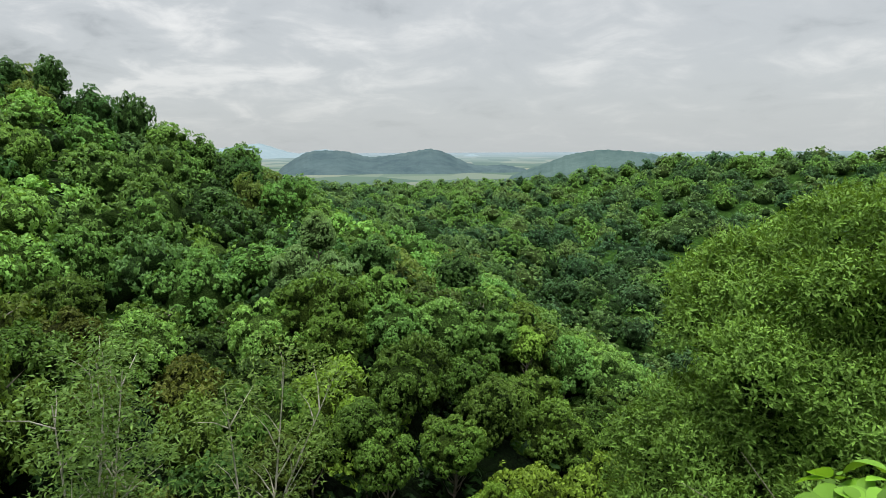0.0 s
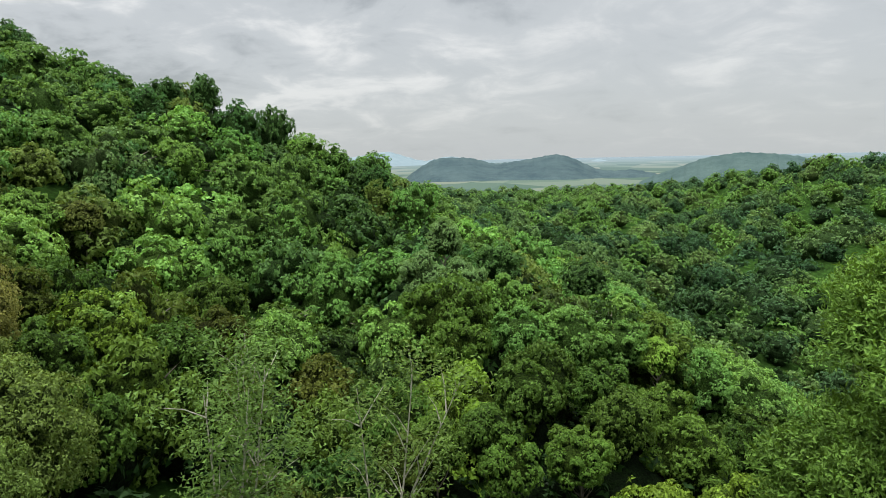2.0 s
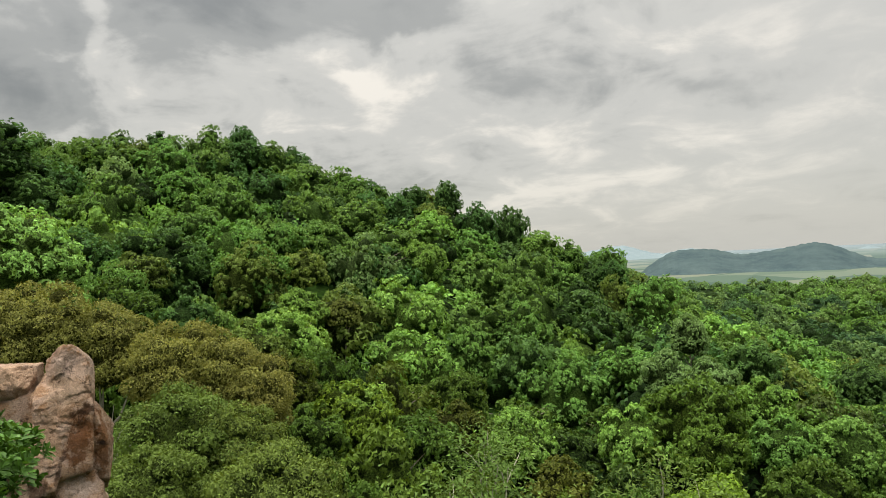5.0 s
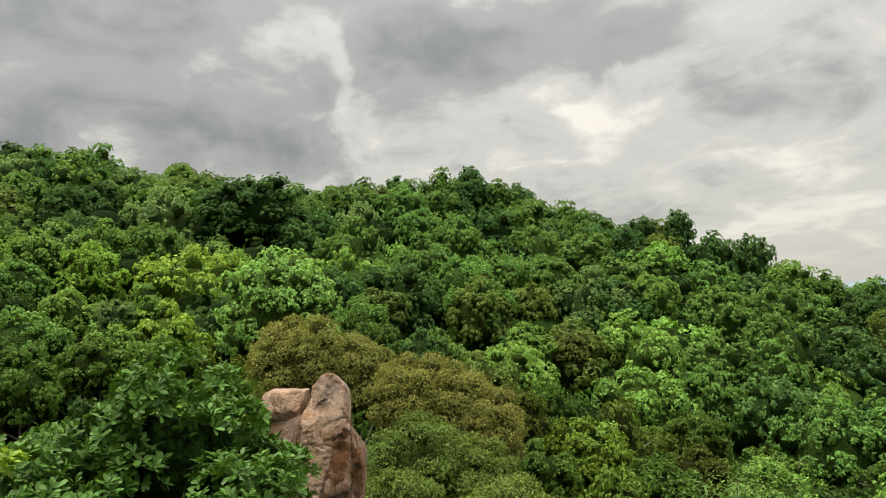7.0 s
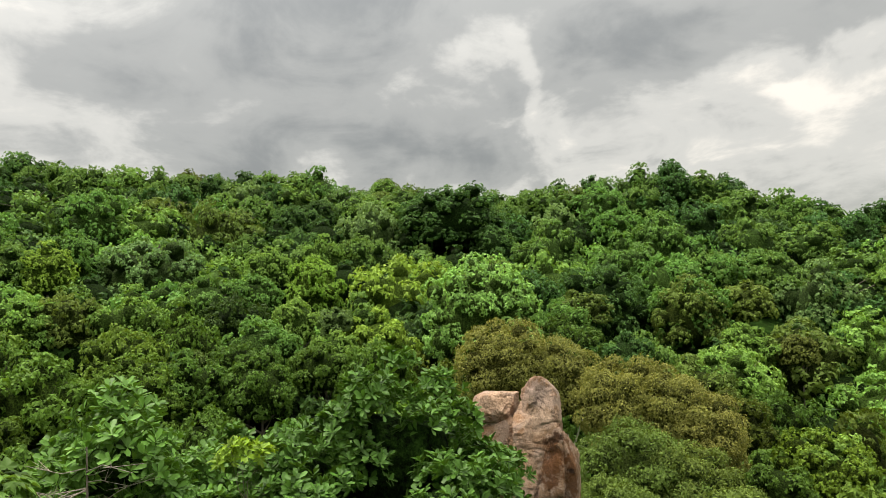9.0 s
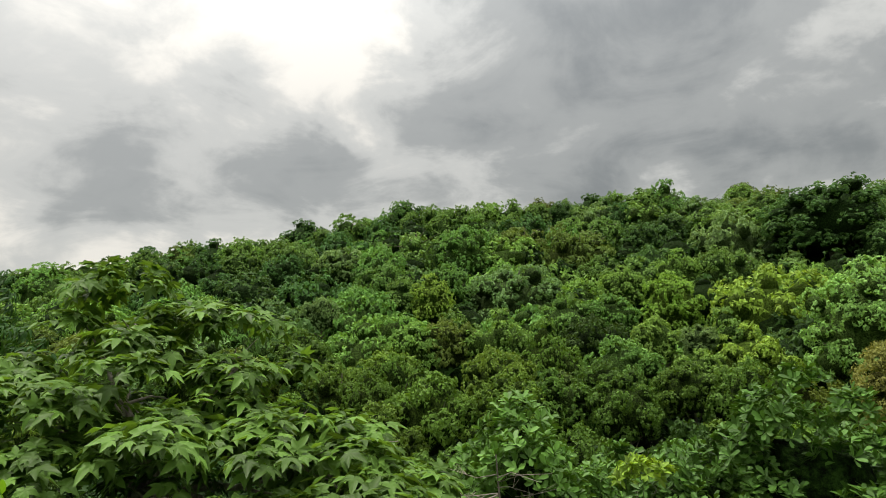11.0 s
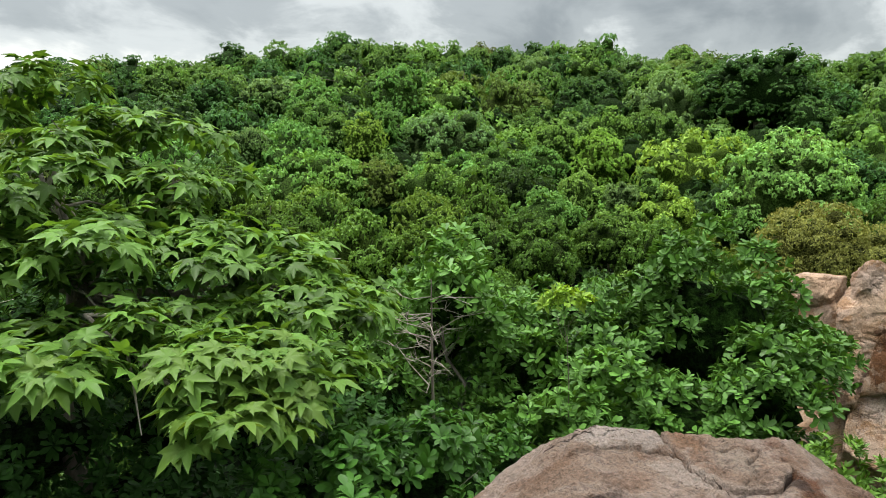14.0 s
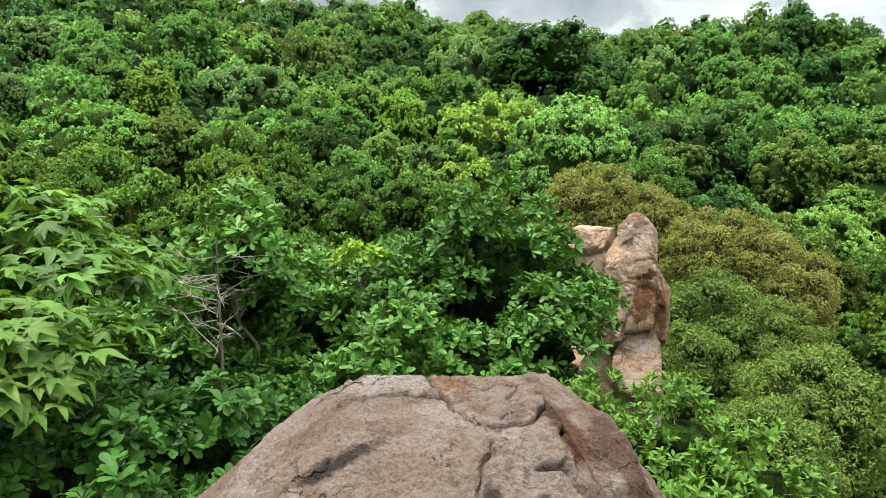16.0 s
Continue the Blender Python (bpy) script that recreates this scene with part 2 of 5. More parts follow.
    L(mid, h.inputs[0])
    h.inputs[1].default_value = 1.6
    pits = N("ShaderNodeMath")
    L(grain, pits.inputs[0]), L(flecks, pits.inputs[1])
    L(pits.outputs[0], h.inputs[2])
    h2 = N("ShaderNodeMath")
    h2.operation = "MULTIPLY_ADD"
    L(crack, h2.inputs[0])
    h2.inputs[1].default_value = -2.0
    L(h.outputs[0], h2.inputs[2])
    bp = N("ShaderNodeBump")
    bp.inputs["Strength"].default_value, bp.inputs["Distance"].default_value = 1.0, 0.028
    L(h2.outputs[0], bp.inputs["Height"]), L(bp.outputs[0], bsdf.inputs["Normal"])
    return m


def ground_material():
    """Leaf litter and low weeds in the woods, fields of several greens and ochres on the plain, greyed and paled for
    haze.
    """
    m, nt, bsdf, N, L = material("forest_floor")
    geo = N("ShaderNodeNewGeometry")
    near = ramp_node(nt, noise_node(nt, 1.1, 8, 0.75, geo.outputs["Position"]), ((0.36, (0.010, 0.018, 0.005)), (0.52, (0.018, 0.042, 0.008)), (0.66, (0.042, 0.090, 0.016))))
    mp = N("ShaderNodeMapping")
    mp.inputs["Scale"].default_value = (0.006, 0.003, 0.0)
    L(geo.outputs["Position"], mp.inputs[0])
    vo = N("ShaderNodeTexVoronoi")
    vo.inputs["Scale"].default_value = 1.6
    L(mp.outputs[0], vo.inputs["Vector"])
    sepc = N("ShaderNodeSeparateColor")
    L(vo.outputs["Color"], sepc.inputs[0])
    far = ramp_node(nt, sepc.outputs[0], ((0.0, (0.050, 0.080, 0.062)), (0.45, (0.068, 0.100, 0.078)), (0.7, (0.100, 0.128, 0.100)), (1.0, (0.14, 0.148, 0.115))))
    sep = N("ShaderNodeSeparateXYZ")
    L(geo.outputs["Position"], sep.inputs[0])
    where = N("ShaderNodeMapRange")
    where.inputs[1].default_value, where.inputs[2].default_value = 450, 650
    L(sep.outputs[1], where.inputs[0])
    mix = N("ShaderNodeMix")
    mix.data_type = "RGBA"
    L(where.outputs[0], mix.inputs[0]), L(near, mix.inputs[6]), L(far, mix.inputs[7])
    haze_mix = N("ShaderNodeMapRange")                      # painted haze: the plain turns pale blue-grey towards the horizon
    haze_mix.inputs[1].default_value, haze_mix.inputs[2].default_value = 1700, 4300
    L(sep.outputs[1], haze_mix.inputs[0])
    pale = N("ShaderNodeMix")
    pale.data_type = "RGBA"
    L(haze_mix.outputs[0], pale.inputs[0]), L(mix.outputs[2], pale.inputs[6])
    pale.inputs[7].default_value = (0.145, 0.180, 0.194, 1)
    L(pale.outputs[2], bsdf.inputs["Base Color"])
    bsdf.inputs["Roughness"].default_value = 1.0
    bsdf.inputs["Specular IOR Level"].default_value = 0.0
    return m


def hill_material(name, low, high):
    m, nt, bsdf, N, L = material(name)
    geo = N("ShaderNodeNewGeometry")
    n = noise_node(nt, 0.022, 6, 0.7, geo.outputs["Position"])
    L(ramp_node(nt, n, ((0.35, low), (0.68, high))), bsdf.inputs["Base Color"])
    bsdf.inputs["Roughness"].default_value = 1.0
    bsdf.inputs["Specular IOR Level"].default_value = 0.0
    b = N("ShaderNodeBump")
    b.inputs["Strength"].default_value, b.inputs["Distance"].default_value = 0.6, 6.0
    L(n, b.inputs["Height"]), L(b.outputs[0], bsdf.inputs["Normal"])
    return m


def inner_shade_material(name, scale, stops):
    """Inner mass of a crown: the leaf colour, mottled and darkened to stand for the shade inside."""
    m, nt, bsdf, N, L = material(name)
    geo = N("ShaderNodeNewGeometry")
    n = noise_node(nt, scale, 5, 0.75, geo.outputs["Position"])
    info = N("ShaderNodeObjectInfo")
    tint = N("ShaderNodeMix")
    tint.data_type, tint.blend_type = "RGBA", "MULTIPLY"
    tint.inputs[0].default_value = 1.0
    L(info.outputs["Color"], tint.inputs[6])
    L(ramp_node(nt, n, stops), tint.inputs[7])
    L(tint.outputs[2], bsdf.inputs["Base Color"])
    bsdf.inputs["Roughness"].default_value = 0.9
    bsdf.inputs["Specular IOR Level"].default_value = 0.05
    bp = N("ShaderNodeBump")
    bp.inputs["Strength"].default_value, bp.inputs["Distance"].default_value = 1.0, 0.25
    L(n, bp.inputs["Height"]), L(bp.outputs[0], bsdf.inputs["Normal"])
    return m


# darkened leaf colours that paint in the shade inside crowns
M_INNER_SHADE = inner_shade_material("shade_toned_inner", 9.0, ((0.38, (0.05, 0.05, 0.04)), (0.50, (0.25, 0.25, 0.20)), (0.62, (0.60, 0.58, 0.50))))
M_INNER_SHADE_FINE = inner_shade_material("fine_shade_toned_inner", 14.0, ((0.40, (0.10, 0.11, 0.09)), (0.50, (0.45, 0.45, 0.42)), (0.60, (0.85, 0.85, 0.80))))
M_LEAF = leaf_material("foliage", through_light=0.24, speckle=0.3)
M_GLOSSY = leaf_material("leathery_leaf", 0.40, 0.18, 0.4, 0.13)
M_SOFT = leaf_material("thin_leaf", 0.45, 0.30, 0.55, 0.12)
M_BARK = bark_material("bark", (0.07, 0.055, 0.04), (0.2, 0.17, 0.13))
M_GREY_BARK = bark_material("grey_bark", (0.11, 0.095, 0.075), (0.30, 0.265, 0.215))
M_PALE_BARK = bark_material("pale_bark", (0.24, 0.21, 0.16), (0.52, 0.48, 0.40))
M_BOULDER = rock_material("boulder_granite", (
    ((-0.14, 0.05, -0.8), (0.20, 0.12, 0.4), 0, (0.52, 0.46, 0.42), 0.85), ((0.04, -0.17, -0.8), (0.14, 0.10, 0.4), -30, (0.50, 0.43, 0.38), 0.8),
    ((0.20, -0.06, -0.8), (0.10, 0.14, 0.4), 20, (0.40, 0.34, 0.29), 0.7), ((0.06, 0.06, -0.8), (0.07, 0.12, 0.4), 35, (0.30, 0.175, 0.10), 0.8),
    ((-0.36, -0.10, -0.85), (0.12, 0.09, 0.4), 40, (0.27, 0.165, 0.105), 0.6), ((0.33, -0.42, -0.9), (0.10, 0.16, 0.4), 10, (0.36, 0.30, 0.26), 0.6),
    ((0.42, -0.22, -0.85), (0.34, 0.06, 0.5), -76, (0.160, 0.070, 0.032), 0.95), ((0.58, -0.34, -0.95), (0.40, 0.11, 0.5), -78, (0.150, 0.088, 0.058), 0.92),
    ((-0.25, -0.40, -0.85), (0.17, 0.045, 0.4), 34, (0.052, 0.036, 0.032), 0.95), ((0.16, -0.54, -0.9), (0.035, 0.07, 0.4), 0, (0.05, 0.036, 0.03), 0.9),
    ((0.31, -0.54, -0.9), (0.03, 0.06, 0.4), 15, (0.055, 0.038, 0.03), 0.9), ((0.37, -0.16, -0.8), (0.04, 0.10, 0.4), 30, (0.06, 0.042, 0.034), 0.8)), "z", 0.68)
M_ROCK = rock_material("granite", (
    ((0.85, 0, -1.42), (0.34, 9, 0.24), 0, (0.50, 0.40, 0.33), 0.85), ((0.15, 0, -1.15), (0.4, 9, 0.25), 0, (0.46, 0.36, 0.29), 0.8), ((0.85, 0, -0.98), (0.25, 9, 0.25), 0, (0.38, 0.32, 0.29), 0.7),
    ((1.02, 0, -2.05), (0.26, 9, 0.60), 12, (0.120, 0.058, 0.032), 0.9), ((1.30, 0, -2.3), (0.16, 9, 0.6), 0, (0.150, 0.080, 0.048), 0.85), ((1.05, 0, -1.72), (0.20, 9, 0.10), -20, (0.075, 0.045, 0.032), 0.85),
    ((0.62, 0, -2.15), (0.16, 9, 0.36), 15, (0.47, 0.36, 0.29), 0.85), ((0.42, 0, -2.75), (0.17, 9, 0.28), 0, (0.095, 0.060, 0.045), 0.85), ((0.20, 0, -2.3), (0.3, 9, 0.5), 0, (0.48, 0.38, 0.31), 0.8),
    ((0.98, 0, -2.85), (0.26, 9, 0.22), 0, (0.52, 0.45, 0.41), 0.9), ((1.28, 0, -2.24), (0.10, 9, 0.05), 15, (0.035, 0.024, 0.02), 0.95), ((0.72, 0, -2.55), (0.05, 9, 0.35), 18, (0.06, 0.04, 0.032), 0.85)), "y", 1.22, 1.22)
M_GROUND = ground_material()

# leaf colours
GREEN, FRESH, LIME, DARK = (0.104, 0.210, 0.044), (0.142, 0.268, 0.052), (0.182, 0.315, 0.045), (0.060, 0.134, 0.034)
PALE, OLIVE, BROWNISH, GREYISH, TAWNY = (0.195, 0.350, 0.085), (0.112, 0.170, 0.034), (0.108, 0.142, 0.032), (0.122, 0.212, 0.068), (0.188, 0.204, 0.050)


# ---- mesh helpers ----
def mesh_of(name, verts, faces, mat, smooth=False, inner=0):
    """A mesh from arrays; the last `inner` faces take the shade-darkened inner colour."""
    me = bpy.data.meshes.new(name)
    verts, faces = np.asarray(verts, dtype=np.float32), np.asarray(faces, dtype=np.int32)
    me.vertices.add(len(verts))
    me.vertices.foreach_set("co", verts.ravel())
    k = faces.shape[1]
    me.loops.add(faces.size)
    me.loops.foreach_set("vertex_index", faces.ravel())
    me.polygons.add(len(faces))
    me.polygons.foreach_set("loop_start", np.arange(0, faces.size, k, dtype=np.int32))
    if smooth:
        me.polygons.foreach_set("use_smooth", np.ones(len(faces), dtype=bool))
    me.materials.append(mat)
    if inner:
        me.materials.append(M_INNER_SHADE)
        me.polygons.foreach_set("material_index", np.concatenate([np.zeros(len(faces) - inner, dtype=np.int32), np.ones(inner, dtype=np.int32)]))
    me.update(calc_edges=True)
    return me


def thing(name, label, category, group="", place=(0, 0, 0), kind=""):
    ob = new(name)
    ob.location = place
    return tagged(ob, label, category, group, kind)


def piece(name, me, parent, colour=None, label=""):
    ob = new(name, me)
    ob.parent = parent
    if colour:
        ob.color = (*colour, 1)
    if label:
        tagged(ob, label)
    return ob


def polar(az, r, z=0.0):
    a = radians(az)
    return Vector((-math.sin(a) * r, math.cos(a) * r, z))


def frames_from(normals, rng):
    """Two axes across each normal, turned at random."""
    n = normals / np.linalg.norm(normals, axis=1, keepdims=True)
    ref = np.where(np.abs(n[:, 2:3]) > 0.95, [[1.0, 0, 0]], [[0, 0, 1.0]])
    a = np.cross(ref, n)
    a /= np.linalg.norm(a, axis=1, keepdims=True)
    b = np.cross(n, a)
    th = rng.uniform(0, 2 * np.pi, (len(n), 1))
    return a * np.cos(th) + b * np.sin(th), b * np.cos(th) - a * np.sin(th), n


def leaf_sheet(centres, normals, length, width, rng, ways=None):
    """Small pointed leaves, a triangle each, lying across the given normals with their tips hanging."""
    u, v, n = frames_from(normals, rng)
    if ways is not None:
        u = ways - n * (ways * n).sum(axis=1, keepdims=True)
        u /= np.maximum(np.linalg.norm(u, axis=1, keepdims=True), 1e-6)
        v = np.cross(n, u)
    k = len(centres)
    ln = length * rng.uniform(0.7, 1.3, (k, 1))
    wd = width * rng.uniform(0.7, 1.3, (k, 1))
    p = np.stack([centres - u * ln * 0.35 + v * wd * 0.6, centres - u * ln * 0.35 - v * wd * 0.6, centres + u * ln * 0.65 - n * ln * 0.15], 1)
    return p.reshape(-1, 3), np.arange(k)[:, None] * 3 + [0, 1, 2]


def ball(level):
    bm = bmesh.new()
    bmesh.ops.create_icosphere(bm, subdivisions=level, radius=1.0)
    v = np.array([p.co[:] for p in bm.verts])
    f = np.array([[q.index for q in t.verts] for t in bm.faces])
    bm.free()
    return v, f


BALLS = {0: ball(1), 1: ball(2)}


def spaced(rng, count, low):
    """Directions spread evenly over a dome down to the height low."""
    d = rng.normal(size=(count * 30, 3))
    d /= np.linalg.norm(d, axis=1, keepdims=True)
    d = d[d[:, 2] > low]
    keep = [np.array([0.12, 0.05, 0.99])]
    near = d @ keep[0]
    while len(keep) < count:
        i = int(np.argmin(near + rng.uniform(0, 0.12, len(d))))
        keep.append(d[i])
        near = np.maximum(near, d @ d[i])
    return np.array(keep)


def crown_parts(rng, boughs, leaves, length, flat=0.95, low=-0.45, bough=0.36, squash=0.85, ragged=0.10, fill=0.60, core=1, stray=0.10, bunch=0.18, per=6):
    """A crown of unit radius: rounded boughs heaped over a dome, each covered with bunches of leaves that lie on its
    outside, over a dense inner mass. Returns leaf centres, normals and directions, and the points and faces of the inner masses."""
    d = spaced(rng, boughs, low)
    k = len(d)
    size = bough * rng.uniform(0.72, 1.25, (k, 1))
    c = d * (1 - size * 0.9 + rng.uniform(-ragged, ragged, (k, 1))) * [1, 1, flat]
    bv, bf = BALLS[core]
    knob = 1 + rng.uniform(-0.12, 0.12, (k, len(bv), 1))
    cv = c[:, None] * 0.98 + bv[None] * knob * (size * fill)[:, None] * [1, 1, squash]
    cf = bf[None] + (np.arange(k) * len(bv))[:, None, None]
    tv, tf = BALLS[1]
    cv = np.concatenate([cv.reshape(-1, 3), tv * [0.66, 0.66, 0.66 * flat]])
    cf = np.concatenate([cf.reshape(-1, 3), tf + k * len(bv)])
    tufted = leaves // per
    n = tufted * 5
    w = (size[:, 0] ** 2) / (size[:, 0] ** 2).sum()
    own = rng.choice(k, n, p=w)
    e = rng.normal(size=(n, 3)) + d[own] * 0.55 + [0, 0, 0.25]
    e /= np.linalg.norm(e, axis=1, keepdims=True)
    tufts = rng.normal(size=(k, 11, 3)) + d[:, None] * 0.5
    tufts /= np.linalg.norm(tufts, axis=2, keepdims=True)
    close = np.einsum("nkj,nj->nk", tufts[own], e).max(axis=1)
    swell = bunch * np.exp(-((1 - close) / 0.07))
    rad = rng.uniform(0.80, 1.03, n) + swell + np.where(rng.random(n) < stray, rng.uniform(0.04, 0.24, n), 0)
    p = c[own] + e * (size[own] * rad[:, None]) * [1, 1, squash]
    ok = e[:, 2] > -0.7
    for j in range(k):                              # nothing inside a neighbouring bough
        q = (p - c[j]) / (size[j] * [1, 1, squash])
        ok &= (own == j) | ((q * q).sum(axis=1) > 0.86)
    ok &= rng.random(n) < 0.6 + 4.0 * swell         # leaves crowd towards the bunches
    p, e = p[ok][:tufted], e[ok][:tufted]
    a, b, e = frames_from(e + [0, 0, 0.35] + rng.normal(size=e.shape) * 0.25, rng)
    P, Nn, W = [], [], []
    for i in range(per):                            # a tuft: leaves round a twig's end, tips outward and hanging
        th = 2 * np.pi * i / per + rng.uniform(-0.5, 0.5, (len(p), 1))
        ring = a * np.cos(th) + b * np.sin(th)
        out = rng.uniform(0.25, 0.85, (len(p), 1))
        P.append(p + (ring * out - e * rng.uniform(0.0, 0.5, (len(p), 1))) * length)
        Nn.append(e * 0.9 + ring * rng.uniform(0.1, 0.9, (len(p), 1)) + rng.normal(size=e.shape) * 0.25)
        W.append(ring + rng.normal(size=e.shape) * 0.4 - [0, 0, 0.15])
    return np.concatenate(P), np.concatenate(Nn), np.concatenate(W), cv, cf


def tube(path, radii, sides=6):
    """Vertices and quads of a tapered limb along a path."""
    path = [Vector(p) for p in path]
    vs, fs = [], []
    for i, p in enumerate(path):
        t = (path[min(i + 1, len(path) - 1)] - path[max(i - 1, 0)]).normalized()
        a = t.orthogonal().normalized()
        b = t.cross(a)
        for s in range(sides):
            w = 2 * math.pi * s / sides
            vs.append(p + (a * math.cos(w) + b * math.sin(w)) * radii[i])
    for i in range(len(path) - 1):
        for s in range(sides):
            q = i * sides
            fs.append((q + s, q + (s + 1) % sides, q + sides + (s + 1) % sides, q + sides + s))
    return [tuple(v) for v in vs], fs


def tubes(name, limbs, mat, sides=6):
    vs, fs = [], []
    for path, radii in limbs:
        v, f = tube(path, radii, sides)
        fs += [tuple(j + len(vs) for j in q) for q in f]
        vs += v
    return mesh_of(name, vs, fs, mat, True)


def trunk_mesh(name, seed, mat, limbs=7, sides=6):
    """A trunk of unit height that forks into limbs; the top half reaches into the crown."""
    rng = random.Random(seed)
    lean = Vector((rng.uniform(-0.06, 0.06), rng.uniform(-0.06, 0.06), 0))
    stem = [(0, 0, -0.04), tuple(lean * 0.4 + Vector((0, 0, 0.3))), tuple(lean + Vector((0, 0, 0.62))), tuple(lean * 1.8 + Vector((0, 0, 0.9)))]
    out = [(stem, (0.026, 0.018, 0.013, 0.004))]
    for i in range(limbs):
        a = 2 * math.pi * (i + rng.random() * 0.7) / limbs
        h = rng.uniform(0.4, 0.68)
        b = lean * (h / 0.62) + Vector((0, 0, h))
        reach = rng.uniform(0.16, 0.3)
        m1 = b + Vector((math.cos(a) * reach * 0.5, math.sin(a) * reach * 0.5, 0.07))
        e = b + Vector((math.cos(a) * reach, math.sin(a) * reach, rng.uniform(0.12, 0.24)))
        out.append(([tuple(b), tuple(m1), tuple(e)], (0.012, 0.008, 0.003)))
    return tubes(name, out, mat, sides)


# ---- lie of the land ----
# azimuth: height of the treetops 25, 60 and 110 m out, distance and elevation (degrees) of the skyline
LAND = {-60: (-14, -24, -34, 250, 0.3), -33: (-15, -24, -40, 260, 0.3), -20: (-15.5, -20.6, -39, 270, 0.0), -15: (-15, -17.2, -34, 285, -0.7),
        -10: (-15, -14.4, -29, 300, -1.6), -5: (-14.5, -10.2, -20.5, 310, -2.0), 0: (-14.5, -8.3, -16.5, 320, -2.3), 5: (-14, -6.8, -13.5, 290, -2.4),
        10: (-13.5, -5.0, -9, 220, -2.2), 13: (-13.5, -5.5, -6, 125, -1.6), 16: (-13.5, -8, -6, 105, -0.2), 20: (-13.5, -9, -1, 100, 1.0), 25: (-13, -8, 5, 100, 3.5),
        30: (-12.5, -6, 10, 100, 5.9), 38: (-11.5, -3, 14, 105, 8.1), 46: (-10, 0, 20, 105, 11.2), 57: (-8, 2.5, 19, 105, 10.8), 66: (-7, 3.5, 21, 105, 11.2),
        75: (-6, 4.5, 25, 110, 12.9), 97: (-5, 5.5, 26, 110, 13.5)}
LAND.update({112: (-4.5, 5.5, 22, 115, 11.3), 125: (-4.5, 3.5, 16, 120, 9.1), 150: (-5, 0, 10, 120, 6.9), 299: LAND[-60]})
_keys = np.array(sorted(LAND), dtype=float)
_cols = np.array([LAND[k] for k in sorted(LAND)], dtype=float)
CANOPY = 7.5


def land(az, r):
    """Height of the treetops' general level at an azimuth (degrees) and distance; works on arrays."""
    az = (np.asarray(az, dtype=float) + 60) % 360 - 60
    r = np.asarray(r, dtype=float)
    z25, z60, z110, rs, el = (np.interp(az, _keys, _cols[:, i]) for i in range(5))
    zs = rs * np.tan(np.radians(el))
    back = np.clip((rs - 120) / 60, 0, 1)              # a ravine lies behind the near spur
    straight = z60 + (zs - z60) * np.clip((r - 60) / (rs - 60), 0, 1)
    ravine = np.where(r < 110, z60 + (z110 - z60) * np.clip((r - 60) / 50, 0, 1), z110 + (zs - z110) * np.clip((r - 110) / np.maximum(rs - 110, 1), 0, 1))
    z = np.where(r < 60, z25 + (z60 - z25) * (r - 25) / 35, straight * (1 - back) + ravine * back)
    z = np.where(r > rs, np.maximum(zs - (r - rs) * 0.16, -42), z)
    far = np.clip((r - 500) / 500, 0, 1)
    z = z * (1 - far) + far * -42
    return np.where(r > 2000, -42 + (r - 2000) / 2900 * 38, z)


def ground_z(az, r):
    r = np.asarray(r, dtype=float)
    z = land(az, np.maximum(r, 25)) - CANOPY + np.clip((r - 50) / 60, 0, 1) * 3.0
    z = np.where(r > 900, z + CANOPY - 3.0, z)
    s = np.clip((r - 2.2) / 20.0, 0, 1)
    return np.where(r < 25, -1.65 + (z + 1.65) * s ** 1.3, z)


def build_ground():
    az = np.arange(0, 360, 1.5)
    rr = np.concatenate([[0.002, 0.5, 1, 1.6, 2.2], np.geomspace(2.8, 4900, 90)])
    A, R = np.meshgrid(az, rr)
    Z = ground_z(A, R)
    X, Y = -np.sin(np.radians(A)) * R, np.cos(np.radians(A)) * R
    Z = Z + np.where((R > 3) & (R < 400), 0.35 * np.sin(X * 0.9) * np.sin(Y * 0.8 + 1), 0)
    n = len(az)
    vs = np.stack([X, Y, Z], -1).reshape(-1, 3)
    vs = np.concatenate([vs, [[0, 0, -1.65]]])
    i, j = np.meshgrid(np.arange(len(rr) - 1), np.arange(n), indexing="ij")
    a, b = i * n + j, i * n + (j + 1) % n
    quads = np.stack([a, a + n, b + n, b], -1).reshape(-1, 4)
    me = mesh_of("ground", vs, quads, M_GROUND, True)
    tagged(new("ground", me), "forest floor of dark leaf litter falling to a wide plain coloured pale for haze", "ground", kind="structure")


build_ground()


def far_hill(name, label, mat, az_from, az_to, dist, depth, crest, base):
    """A long wooded hill: crest(az) gives the elevation of its top in degrees."""
    rng = np.random.default_rng(len(label))
    az = np.linspace(az_from, az_to, 170)
    top = np.array([dist * math.tan(radians(crest(a))) for a in az])
    top = top + rng.uniform(-1, 1, len(az)) * dist * 0.0002
    rows = []
    prof = np.linspace(-1, 1, 15)
    for p in prof:
        h = (1 - abs(p)) ** 0.8 if p < 0 else (1 - p)
        bump = rng.uniform(-1, 1, len(az)) * dist * 0.00025 * (0.3 < h < 1)
        r = dist + p * depth
        z = base + np.maximum(top - base, 0) * h + bump
        rows.append(np.stack([-np.sin(np.radians(az)) * r, np.cos(np.radians(az)) * r, z], -1))
    vs = np.concatenate(rows)
    n = len(az)
    i, j = np.meshgrid(np.arange(len(prof) - 1), np.arange(n - 1), indexing="ij")
    a = i * n + j
    quads = np.stack([a, a + 1, a + n + 1, a + n], -1).reshape(-1, 4)
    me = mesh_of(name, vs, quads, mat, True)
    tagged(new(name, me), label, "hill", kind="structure")


